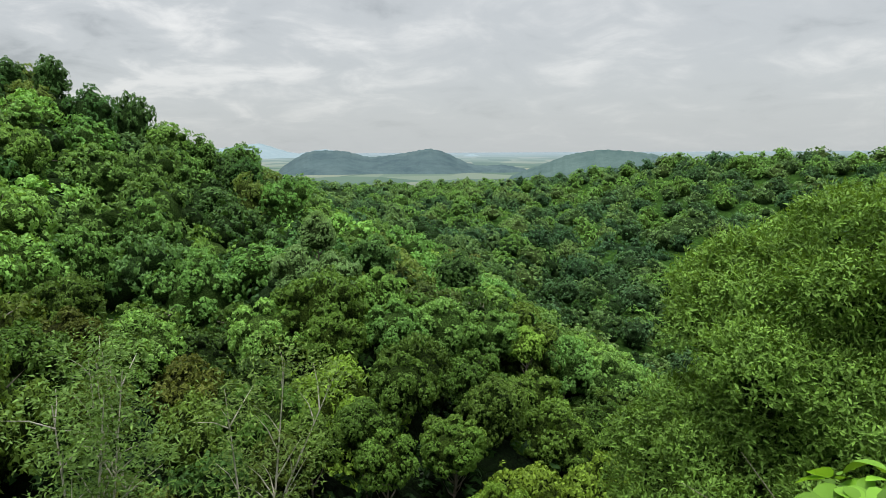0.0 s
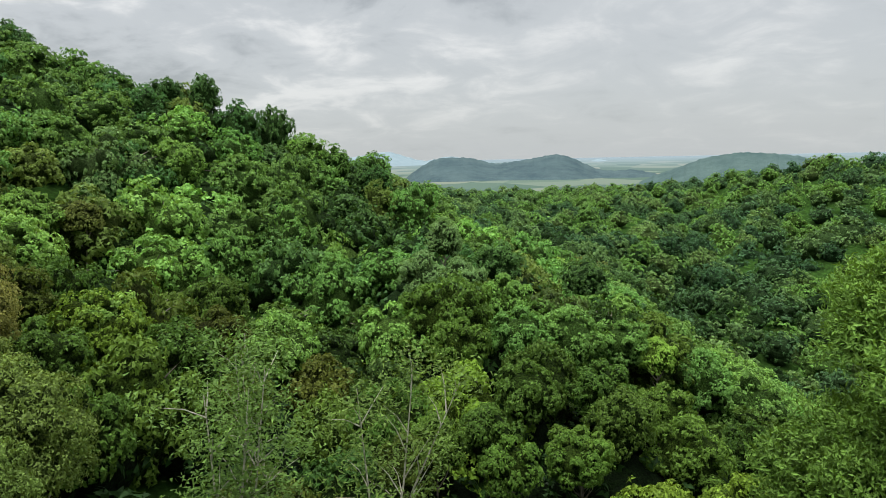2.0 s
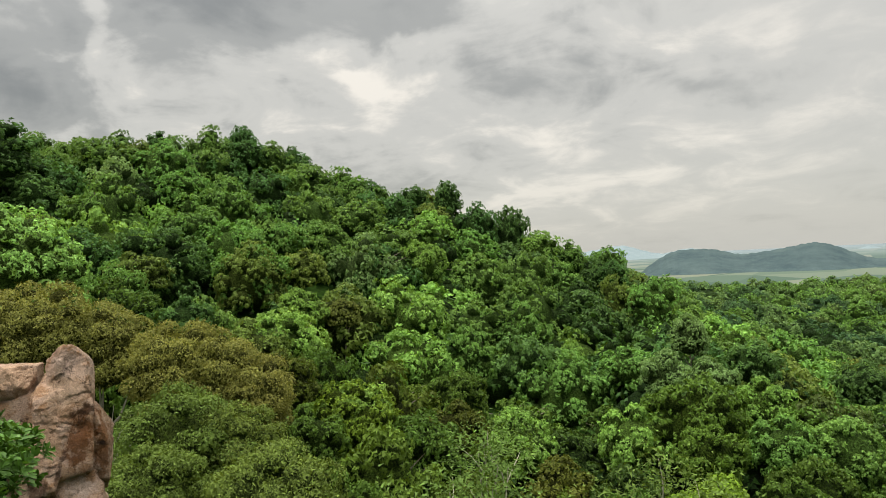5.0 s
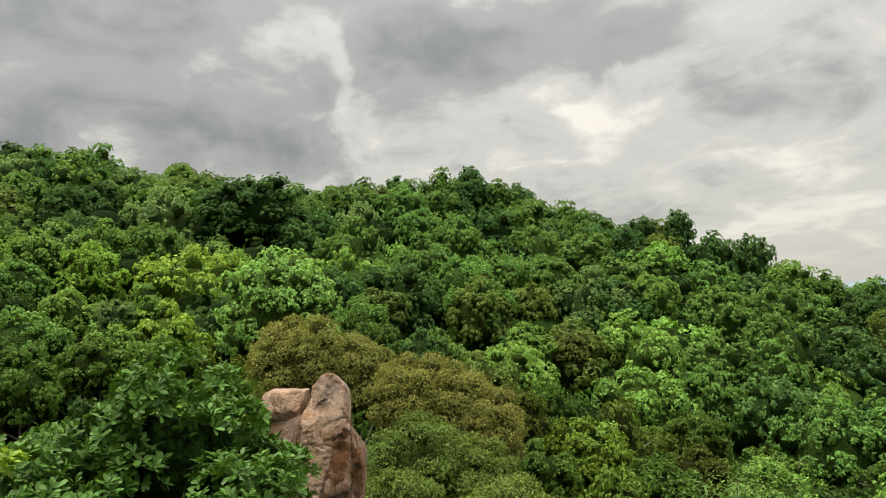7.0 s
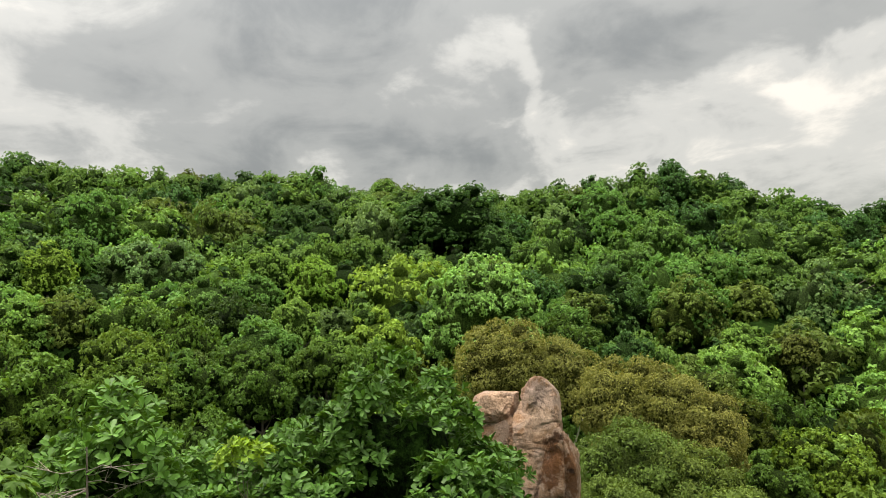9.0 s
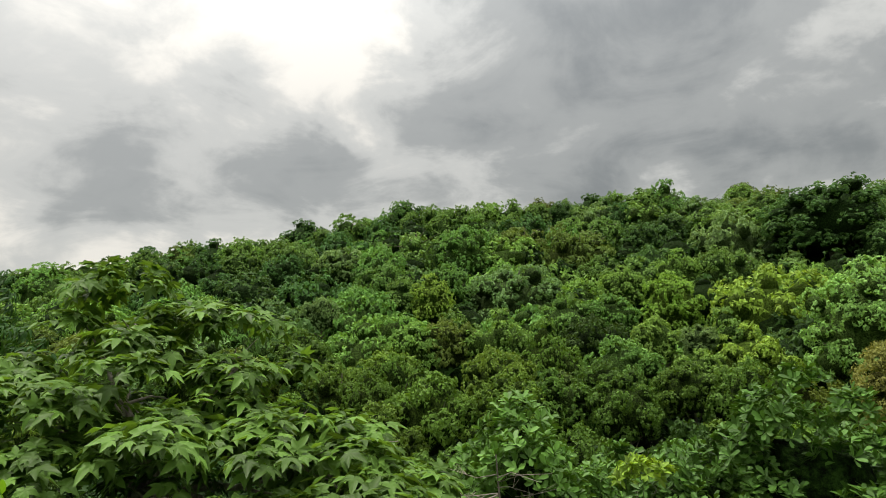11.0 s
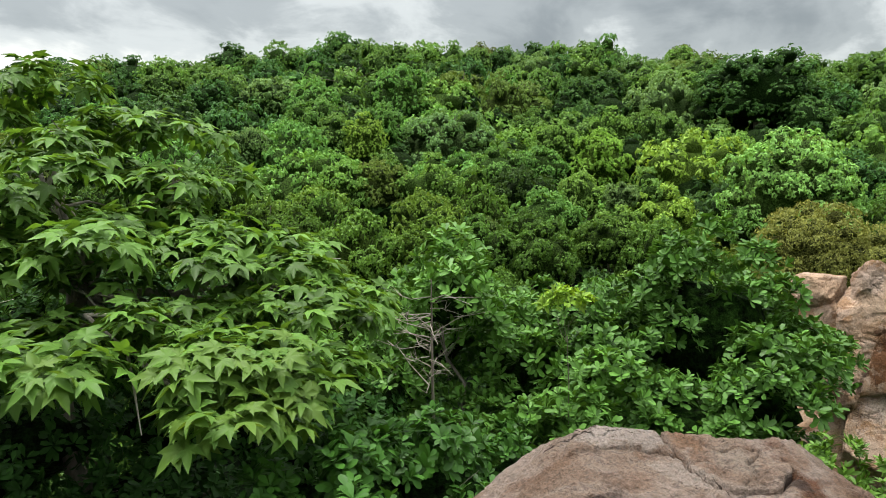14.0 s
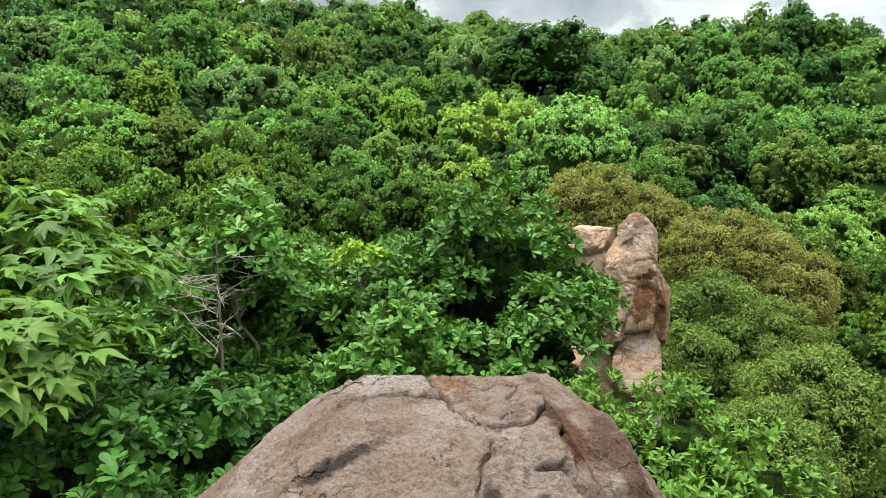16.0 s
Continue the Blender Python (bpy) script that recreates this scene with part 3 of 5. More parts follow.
def ridge(*marks):
    """A crest through (azimuth, elevation) marks, smoothed, with small woods on it."""
    xs, es = [m[0] for m in marks], [m[1] for m in marks]

    def crest(a):
        e = sum(float(np.interp(a + o, xs, es)) * w for o, w in ((-0.5, 0.25), (0.0, 0.5), (0.5, 0.25)))
        return e + 0.022 * math.sin(a * 7.3) + 0.016 * math.sin(a * 13.0 + 1)
    return crest


# the haze of distance is mixed into these hills' base colours
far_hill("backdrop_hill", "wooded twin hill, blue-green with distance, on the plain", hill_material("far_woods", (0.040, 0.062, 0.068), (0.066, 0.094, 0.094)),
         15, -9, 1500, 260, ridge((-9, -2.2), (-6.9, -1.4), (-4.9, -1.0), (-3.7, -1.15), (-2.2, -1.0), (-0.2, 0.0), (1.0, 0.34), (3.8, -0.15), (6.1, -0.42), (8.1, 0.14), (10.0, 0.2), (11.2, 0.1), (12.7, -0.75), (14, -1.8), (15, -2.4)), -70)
far_hill("backdrop_hill", "low wooded hill rising behind the valley's rim", hill_material("haze_tinted_near_hill", (0.042, 0.068, 0.066), (0.072, 0.104, 0.094)),
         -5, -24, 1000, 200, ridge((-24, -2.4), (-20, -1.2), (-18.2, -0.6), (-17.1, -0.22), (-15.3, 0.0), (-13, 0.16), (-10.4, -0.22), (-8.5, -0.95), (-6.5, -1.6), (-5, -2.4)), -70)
far_hill("backdrop_hill", "pale grey-blue hills far across the plain", hill_material("haze_tinted_far_hills", (0.15, 0.195, 0.21), (0.17, 0.215, 0.23)),
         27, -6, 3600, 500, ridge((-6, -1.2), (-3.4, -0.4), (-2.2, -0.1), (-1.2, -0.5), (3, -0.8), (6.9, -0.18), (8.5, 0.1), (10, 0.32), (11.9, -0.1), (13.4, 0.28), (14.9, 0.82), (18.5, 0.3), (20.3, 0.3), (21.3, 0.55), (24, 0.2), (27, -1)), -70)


# ---- the woods ----
def raw_crown(seed, boughs, leaves, length, width, **kw):
    """Points and faces of a crown, and how many of the faces (the last ones) are inner foliage."""
    rng = np.random.default_rng(seed)
    p, n, w, cv, cf = crown_parts(rng, boughs, leaves, length, **kw)
    v, f = leaf_sheet(p, n, length, width, rng, w)
    return np.concatenate([v, cv]), np.concatenate([f, cf + len(v)]), len(cf)


def crown_mesh(name, seed, *args, leafy=False, **kw):
    v, f, k = raw_crown(seed, *args, **kw)
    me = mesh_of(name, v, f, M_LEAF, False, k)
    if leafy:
        me.materials[1] = M_INNER_SHADE_FINE
    return me


NEAR_CROWNS = [crown_mesh("crown", 10 + i, (17, 13, 20, 15)[i], 4800, 0.074, 0.048, flat=(0.9, 1.05, 0.8, 0.95)[i], bough=(0.36, 0.40, 0.33, 0.38)[i], squash=(0.85, 0.95, 0.7, 0.8)[i], low=-0.7) for i in range(4)]
MID_CROWNS = [crown_mesh("crown", 30 + i, (20, 15, 24, 17, 19)[i], 4800, 0.062, 0.043, flat=(0.9, 1.1, 0.8, 1.0, 0.95)[i], bough=(0.34, 0.38, 0.31, 0.36, 0.33)[i], squash=(0.85, 1.0, 0.7, 0.9, 0.75)[i], low=-0.65) for i in range(5)]
FINE_CROWNS = [crown_mesh("crown", 70 + i, 30, 14000, 0.046, 0.024, flat=0.95, bough=0.31, squash=0.72, ragged=0.17, fill=0.5, low=-0.6, stray=0.30, bunch=0.24, per=3, leafy=True) for i in range(2)]
BIG_CROWNS = [crown_mesh("crown", 85 + i, 34, 8400, 0.046, 0.031, flat=0.95, bough=0.27, squash=0.8, ragged=0.08, low=-0.6) for i in range(2)]
TALL_CROWN = crown_mesh("crown", 80, 30, 4200, 0.070, 0.045, flat=1.0, bough=0.26, low=-0.9, ragged=0.14, fill=0.55, stray=0.18, bunch=0.3)
TRUNKS = [trunk_mesh("trunk", 5 + i, M_BARK) for i in range(3)]
PALE_TRUNKS = [trunk_mesh("trunk", 15 + i, M_PALE_BARK, 9) for i in range(2)]
PLANTED = []


def tree(az, r, top, radius, colour, crowns, trunks, label, tall=None, group="trees of the wooded slope"):
    """One tree that stands on the ground at (az, r) and whose crown's top is at the height top."""
    base = float(ground_z(az, r))
    rng = random.Random(int(az * 131 + r * 17))
    crown, trunk = rng.choice(crowns), rng.choice(trunks)
    tree_ob = thing("tree", label, "tree", group, polar(az, r, base))
    half = radius * (tall * 1.12 if tall else 1.12)
    stem = piece("trunk", trunk, tree_ob)
    height = max(top - base, radius * 0.6)
    stem.scale = (radius * 2.3, radius * 2.3, height * 0.86)
    leaves = piece("crown", crown, tree_ob, colour)
    leaves.location = (0, 0, height - half * 0.98)
    leaves.scale = (radius, radius, half)
    leaves.rotation_euler = (0, 0, rng.uniform(0, 6.28))
    PLANTED.append((-math.sin(radians(az)) * r, math.cos(radians(az)) * r, radius))
    return tree_ob


KINDS = {"GREEN": (GREEN, "broad-leaved tree with a full mid-green crown"),
         "FRESH": (FRESH, "broad-leaved tree with a fresh light green crown"),
         "PALE": (PALE, "spreading tree with a pale bright green crown"),
         "LIME": (LIME, "small tree with bright yellow-green young leaves"),
         "DARK": (DARK, "spreading tree with a dense dark green crown"),
         "OLIVE": (OLIVE, "fine-leaved tree with a dull olive crown"),
         "BROWNISH": (BROWNISH, "tree with a brownish, reddish-tinged crown"),
         "GREYISH": (GREYISH, "feathery tree with a grey-green crown"),
         "TAWNY": (TAWNY, "fine-leaved tree with a tawny olive crown in seed")}


def marked(kind, az, r, el, radius, shape="near", tall=None):
    colour, label = KINDS[kind]
    crowns = {"near": NEAR_CROWNS, "mid": MID_CROWNS, "fine": FINE_CROWNS, "tall": [TALL_CROWN], "big": BIG_CROWNS}[shape]
    trunks = PALE_TRUNKS if shape == "fine" else TRUNKS
    dim = 1.0 if r > 45 else 0.86 if shape == "fine" else 0.55 if az < 42 else 0.65          # within 45 m leaf colours are darkened, most where azimuth is under 42
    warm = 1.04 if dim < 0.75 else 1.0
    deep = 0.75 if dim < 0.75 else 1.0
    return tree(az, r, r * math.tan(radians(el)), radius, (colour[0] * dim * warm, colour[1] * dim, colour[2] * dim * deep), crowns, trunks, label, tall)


# trees that stand out: kind, azimuth, distance, elevation of the top, crown radius
marked("GREEN", 97.4, 110.1, 13.7, 4.3, "mid")
marked("GREEN", 94.4, 109.5, 13.4, 3.9, "mid")
marked("FRESH", 90.2, 110.0, 13.8, 5.3, "mid")
marked("GREEN", 87.7, 109.5, 13.2, 3.4, "mid")
marked("DARK", 83.7, 107.0, 12.8, 2.2, "mid")
marked("DARK", 81.1, 110.0, 13.4, 3.4, "mid")
marked("GREEN", 75.3, 110.0, 13.9, 5.3, "mid", 1.30)
marked("GREYISH", 72.5, 105.0, 12.1, 4.6, "mid")
marked("DARK", 64.1, 88.0, 11.8, 7.0, "big", 0.70)
marked("GREEN", 57.9, 105.0, 10.8, 3.3, "mid")
marked("DARK", 54.8, 105.0, 10.9, 3.3, "mid")
marked("DARK", 52.2, 105.0, 11.4, 2.8, "mid")
marked("GREYISH", 50.9, 101.0, 10.5, 4.4, "mid")
marked("DARK", 46.0, 105.0, 11.9, 2.5, "tall", 1.30)
marked("GREEN", 48.5, 105.0, 11.4, 4.1, "mid")
marked("DARK", 42.2, 105.0, 10.1, 2.9, "mid")
marked("GREEN", 38.4, 103.5, 8.0, 4.9, "mid")
marked("DARK", 36.1, 103.0, 7.4, 3.2, "mid")
marked("GREEN", 96.4, 95.0, 11.9, 6.9, "mid")
marked("GREEN", 91.2, 96.5, 11.9, 5.0, "mid")
marked("OLIVE", 87.2, 94.5, 11.6, 4.9, "mid")
marked("OLIVE", 83.8, 88.5, 10.7, 4.2, "mid", 1.30)
marked("GREEN", 80.7, 96.0, 11.6, 3.8, "mid")
marked("DARK", 77.1, 89.5, 10.6, 3.5, "mid")
marked("GREEN", 71.6, 77.0, 8.0, 3.7, "mid", 1.10)
marked("LIME", 95.1, 68.5, 7.5, 2.3, "mid")
marked("GREYISH", 88.4, 74.5, 8.5, 6.2, "big", 0.90)
marked("GREEN", 93.5, 74.0, 8.5, 2.9, "mid")
marked("FRESH", 75.1, 73.5, 7.7, 2.3, "mid")
marked("FRESH", 79.5, 69.0, 7.0, 2.2, "mid")
marked("LIME", 75.9, 66.5, 6.1, 2.9, "mid")
marked("GREEN", 80.9, 63.0, 5.4, 2.6, "mid")
marked("GREEN", 97.1, 71.0, 8.1, 2.8, "mid")
marked("FRESH", 96.7, 56.5, 4.4, 2.7, "mid")
marked("OLIVE", 93.9, 56.5, 4.3, 2.7, "mid")
marked("FRESH", 89.9, 56.0, 4.0, 3.1, "mid")
marked("GREEN", 84.4, 62.0, 5.3, 3.0, "mid")
marked("GREEN", 80.6, 48.5, 1.5, 2.7, "near")
marked("FRESH", 77.4, 54.0, 2.9, 1.9, "near")
marked("LIME", 70.9, 52.5, 1.8, 2.8, "near")
marked("GREYISH", 74.4, 52.5, 2.3, 1.4, "near")
marked("GREEN", 75.7, 44.5, -0.2, 2.1, "near")
marked("GREEN", 85.8, 42.5, -0.4, 2.4, "near")
marked("FRESH", 89.8, 41.5, -0.5, 3.2, "big")
marked("FRESH", 96.0, 42.0, -0.1, 2.9, "near")
marked("GREEN", 80.7, 41.5, -1.2, 2.2, "near")
marked("PALE", 62.4, 52.0, 5.8, 4.6, "big")
marked("DARK", 52.8, 69.0, 4.4, 5.3, "big")
marked("GREEN", 56.3, 81.5, 7.5, 4.6, "mid")
marked("GREEN", 50.4, 76.5, 6.0, 4.0, "mid")
marked("GREEN", 44.4, 76.5, 5.0, 4.3, "mid")
marked("OLIVE", 45.9, 66.5, 2.4, 3.5, "mid")
marked("GREEN", 39.9, 80.0, 4.3, 3.8, "mid")
marked("GREYISH", 36.7, 77.0, 2.4, 4.3, "mid")
marked("FRESH", 42.1, 61.0, -1.0, 2.4, "mid")
marked("GREEN", 55.8, 57.0, 1.3, 2.3, "mid")
marked("FRESH", 44.3, 53.0, -2.8, 3.6, "big")
marked("DARK", 51.1, 52.0, -1.3, 2.1, "near")
marked("TAWNY", 61.1, 34.0, 0.3, 2.4, "fine")
marked("TAWNY", 57.0, 34.0, -1.4, 2.2, "fine")
marked("TAWNY", 52.1, 31.0, -3.2, 2.1, "fine")
marked("TAWNY", 48.7, 31.0, -4.0, 2.3, "fine")
marked("TAWNY", 46.3, 30.0, -6.4, 1.8, "fine")
marked("OLIVE", 51.7, 27.0, -8.0, 2.5, "fine")
marked("OLIVE", 47.9, 27.0, -9.8, 2.0, "fine")
marked("OLIVE", 54.3, 24.0, -12.2, 2.1, "fine")
marked("OLIVE", 45.3, 22.0, -13.0, 2.3, "fine")
marked("OLIVE", 48.8, 18.0, -17.2, 1.7, "fine")
marked("LIME", 38.3, 44.0, -9.0, 3.5, "big")
marked("DARK", 29.4, 100.0, 7.1, 2.3, "tall", 1.40)
marked("DARK", 24.2, 100.0, 4.7, 3.1, "tall", 1.55)
marked("DARK", 32.2, 101.4, 6.8, 2.6, "mid")
marked("GREEN", 35.5, 101.5, 7.1, 3.2, "mid")
marked("GREEN", 37.8, 104.9, 8.2, 4.1, "mid")
marked("DARK", 42.0, 105.0, 9.9, 2.8, "mid")
marked("DARK", 26.7, 100.0, 4.4, 2.7, "mid")
marked("DARK", 105.4, 112.0, 13.1, 4.1, "mid")
marked("GREEN", 101.6, 111.5, 12.9, 5.8, "mid")
marked("DARK", 96.7, 110.0, 14.1, 3.5, "mid")
marked("DARK", 112.5, 112.0, 11.7, 4.5, "mid")
marked("GREEN", 93.8, 110.0, 13.4, 2.8, "mid")
marked("GREEN", 108.6, 111.5, 11.6, 3.7, "mid")
marked("FRESH", 99.6, 61.0, 5.4, 6.1, "big")
marked("GREEN", 99.0, 77.5, 9.2, 3.8, "mid")
marked("GREYISH", 104.4, 66.5, 6.7, 2.0, "mid")
marked("OLIVE", 82.2, 89.5, 10.7, 4.8, "mid")
marked("GREEN", 47.5, 84.5, 7.6, 4.4, "mid")
marked("GREEN", 44.1, 76.5, 4.9, 3.7, "mid")
marked("GREEN", 40.3, 81.0, 4.5, 3.5, "mid")
marked("GREEN", 45.7, 68.0, 2.8, 4.0, "mid")
marked("DARK", 35.8, 78.0, 2.4, 5.4, "mid")
marked("FRESH", 31.9, 81.5, 2.3, 3.2, "mid")
marked("GREEN", 27.5, 84.0, 1.3, 4.7, "mid")
marked("OLIVE", 30.9, 97.0, 5.5, 3.4, "mid")
marked("FRESH", 33.9, 68.0, -1.2, 5.4, "mid")
marked("BROWNISH", 38.6, 61.0, -2.2, 1.6, "mid")
marked("FRESH", 33.6, 59.5, -4.7, 4.7, "mid")
marked("FRESH", 43.7, 55.5, -2.2, 4.3, "mid")
marked("OLIVE", 46.1, 50.0, -3.4, 2.8, "near")
marked("GREEN", 28.2, 64.0, -4.7, 3.1, "mid", 1.20)
marked("GREEN", 23.9, 70.5, -3.9, 3.7, "mid")
marked("GREEN", 21.0, 94.0, 0.5, 4.5, "mid")
marked("GREEN", 19.4, 100.0, 1.3, 2.4, "mid")
marked("GREEN", 16.6, 104.1, 1.0, 3.6, "mid")
marked("OLIVE", 16.0, 91.0, -1.8, 4.0, "mid", 1.20)
marked("GREEN", 20.3, 62.0, -7.8, 4.3, "mid")
marked("FRESH", 38.1, 45.2, -8.5, 3.0, "near")
marked("GREEN", 41.9, 39.0, -10.5, 2.2, "near")
marked("BROWNISH", 29.8, 45.0, -11.1, 2.1, "near")
marked("FRESH", 24.7, 47.5, -11.9, 2.7, "near")
marked("GREYISH", 10.6, 60.0, -4.9, 1.8, "mid")
marked("GREYISH", 12.6, 53.5, -7.5, 2.0, "near")
marked("GREYISH", 9.3, 51.5, -8.1, 2.1, "near")
marked("DARK", 6.0, 122.5, -5.9, 5.7, "mid")
marked("FRESH", 5.5, 51.5, -9.4, 2.2, "near")
marked("GREEN", 1.0, 110.0, -7.1, 3.9, "mid")
marked("GREYISH", -3.8, 124.0, -8.8, 4.9, "mid")
marked("FRESH", 15.1, 46.5, -11.7, 2.6, "near")
marked("FRESH", 9.3, 42.5, -12.7, 2.0, "near")
marked("GREEN", 4.2, 46.0, -12.2, 2.2, "near")
marked("GREEN", 0.1, 48.0, -12.2, 2.5, "near")
marked("GREEN", -4.2, 50.0, -12.7, 2.2, "near")
marked("LIME", -7.1, 49.5, -14.5, 1.4, "near")
marked("GREEN", -2.5, 41.5, -16.3, 2.0, "near")
marked("GREEN", 3.7, 38.5, -16.6, 2.0, "near")
marked("FRESH", 11.8, 31.5, -20.8, 1.6, "near")
marked("OLIVE", 14.3, 30.5, -22.6, 1.5, "near")
marked("FRESH", -0.8, 34.0, -21.3, 1.8, "near")
marked("GREEN", 7.0, 33.0, -20.3, 1.6, "near")
marked("GREEN", -10.3, 54.5, -15.2, 2.6, "near")
marked("FRESH", -7.6, 43.0, -17.6, 2.1, "near")
marked("GREEN", -4.3, 38.0, -18.7, 2.0, "near")
marked("FRESH", -9.6, 40.0, -20.2, 2.5, "near")
marked("GREEN", -14.0, 55.0, -16.7, 3.2, "mid")
marked("FRESH", 5.2, 31.0, -22.6, 1.6, "near")
marked("GREEN", 72.6, 54.5, 2.6, 2.8, "mid")
marked("FRESH", 74.4, 46.5, 0.4, 2.0, "mid")
marked("LIME", -14.2, 35.0, -23.9, 2.6, "near")
marked("LIME", -4.7, 28.0, -26.8, 1.7, "near")
marked("FRESH", -0.7, 33.0, -22.1, 1.6, "near")


def scatter(seed, az_from, az_to, r_from, r_to, gap, tries):
    rng = np.random.default_rng(seed)
    cells = {}
    got = []
    for x, y, q in PLANTED:
        cells.setdefault((int(x // gap), int(y // gap)), []).append((x, y, gap * 0.55 + min(q, 6.0) * 0.45))
    for _ in range(tries):
        a = rng.uniform(az_from, az_to)
        r = math.sqrt(rng.uniform(r_from ** 2, r_to ** 2))
        x, y = -math.sin(radians(a)) * r, math.cos(radians(a)) * r
        cx, cy = int(x // gap), int(y // gap)
        if all((x - u) ** 2 + (y - v) ** 2 > d * d for i in range(-2, 3) for j in range(-2, 3) for u, v, d in cells.get((cx + i, cy + j), ())):
            cells.setdefault((cx, cy), []).append((x, y, gap))
            got.append((a, r))
    return got


def joined(name, items, colour, label, category="woods"):
    """Many crowns of one colour in one mesh: (mesh points and faces, place, radius, half height, turn)."""
    vs, fs, cs, k, inner = [], [], [], 0, 0
    for (v, f, m), place, rad, half, th in items:
        rot = np.array([[math.cos(th), -math.sin(th), 0], [math.sin(th), math.cos(th), 0], [0, 0, 1]])
        vs.append((v * [rad, rad, half]) @ rot.T + np.array(place))
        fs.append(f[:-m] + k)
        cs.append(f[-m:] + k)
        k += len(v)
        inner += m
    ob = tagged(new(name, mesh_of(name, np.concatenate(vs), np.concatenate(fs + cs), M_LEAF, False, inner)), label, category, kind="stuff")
    ob.color = (*colour, 1)


RAW_MID = [raw_crown(30 + i, (16, 12, 19, 14, 15)[i], 3000, 0.074, 0.051, flat=(0.9, 1.1, 0.8, 1.0, 0.95)[i], bough=(0.36, 0.40, 0.33, 0.38, 0.36)[i], squash=(0.85, 1.0, 0.7, 0.9, 0.75)[i], low=-0.5, core=0) for i in range(5)]
RAW_RIM = [raw_crown(40 + i, 15, 3000, 0.074, 0.051, flat=1.0, bough=0.36, low=-0.6, stray=0.14, bunch=0.24, core=0) for i in range(4)]
RAW_FAR = [raw_crown(60 + i, 10, 800, 0.10, 0.068, flat=0.95, low=-0.1, bough=0.42, core=0) for i in range(4)]
RAW_HAZY = [raw_crown(50 + i, 8, 330, 0.14, 0.095, flat=0.95, low=0.0, bough=0.44, core=0, per=4) for i in range(4)]
RAW_LOW = [raw_crown(66 + i, 6, 180, 0.15, 0.10, flat=0.9, low=0.0, bough=0.48, core=0) for i in range(3)]


def fill_woods():
    rng = random.Random(4)
    mix = (("GREEN", 10), ("FRESH", 6), ("DARK", 5), ("OLIVE", 2.2), ("GREYISH", 0.8), ("LIME", 0.4), ("BROWNISH", 0.3))
    names, weights = [k for k, _ in mix], [w for _, w in mix]
    heaps = {}
    for a, r in scatter(1, -40, 138, 17, 52, 4.2, 3500) + scatter(2, 12, 138, 52, 128, 5.6, 9000) + scatter(3, -38, 12, 52, 110, 4.6, 6000):
        if skip(a, r):
            continue
        k = rng.choices(names, weights)[0]
        colour, label = KINDS[k]
        s = rng.choice((0.85, 1.0, 1.15))
        radius = rng.choice((2.4, 2.9, 3.3, 3.8, 4.4)) * (0.80 if r < 50 else 1.2 if r > 62 else 1.0)
        top = float(land(a, r)) + (rng.uniform(-2.6, 0.4) if r < 85 else rng.uniform(-1.3, 1.8))
        tall = rng.uniform(0.9, 1.3)
        # crowns within 58 m take darker leaf colours, darkest under azimuth 42
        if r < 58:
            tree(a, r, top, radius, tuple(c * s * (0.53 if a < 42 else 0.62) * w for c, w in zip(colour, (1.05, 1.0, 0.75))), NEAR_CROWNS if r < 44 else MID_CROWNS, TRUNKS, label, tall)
        else:
            half = radius * tall
            heaps.setdefault((k, s), []).append((rng.choice(RAW_MID if r < 92 else RAW_RIM if r < 118 else RAW_FAR), polar(a, r, top - half), radius, half, rng.uniform(0, 6.28)))
    for a, r in scatter(9, 12, 138, 96, 118, 4.2, 3000):      # the wood's closed rim along the skyline
        z25, z60, z110, rs, el = (float(np.interp(a, _keys, _cols[:, i])) for i in range(5))
        if rs < 130 and abs(r - rs + 3) < 6:
            radius = rng.uniform(2.2, 3.4)
            k = rng.choices(names, weights)[0]
            heaps.setdefault((k, 1.0), []).append((rng.choice(RAW_RIM), polar(a, r, float(land(a, r)) - rng.uniform(-1.3, 0.8) - radius), radius, radius * rng.uniform(1.0, 1.3), rng.uniform(0, 6.28)))
    for (k, s), items in heaps.items():
        joined("hillside_woods", items, tuple(c * s for c in KINDS[k][0]), "dense woods on the hillside, crowns like the " + KINDS[k][1].split(" with a ")[-1].split(" with ")[-1])


def skip(a, r):
    return r < 22 and (a > 40 or a < -18)


fill_woods()


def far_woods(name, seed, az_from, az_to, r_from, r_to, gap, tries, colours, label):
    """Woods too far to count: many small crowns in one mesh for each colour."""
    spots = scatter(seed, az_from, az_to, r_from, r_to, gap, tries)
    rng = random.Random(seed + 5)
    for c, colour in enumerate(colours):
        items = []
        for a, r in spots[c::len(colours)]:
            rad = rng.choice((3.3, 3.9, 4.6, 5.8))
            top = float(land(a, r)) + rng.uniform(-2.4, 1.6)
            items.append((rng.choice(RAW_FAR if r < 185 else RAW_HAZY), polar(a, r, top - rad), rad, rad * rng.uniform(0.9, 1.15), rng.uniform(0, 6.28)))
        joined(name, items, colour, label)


# several of the valley's greens are shifted bluer, distance haze mixed into the colour
far_woods("far_woods", 21, -40, 16, 108, 345, 5.7, 22000, (GREEN, (0.040, 0.096, 0.037), (0.105, 0.200, 0.038), (0.080, 0.156, 0.048), (0.055, 0.115, 0.042), (0.112, 0.185, 0.052)), "dense mixed green woods covering the valley side, some greens tinted for haze")
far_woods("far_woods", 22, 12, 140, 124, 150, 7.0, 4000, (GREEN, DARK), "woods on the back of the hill")


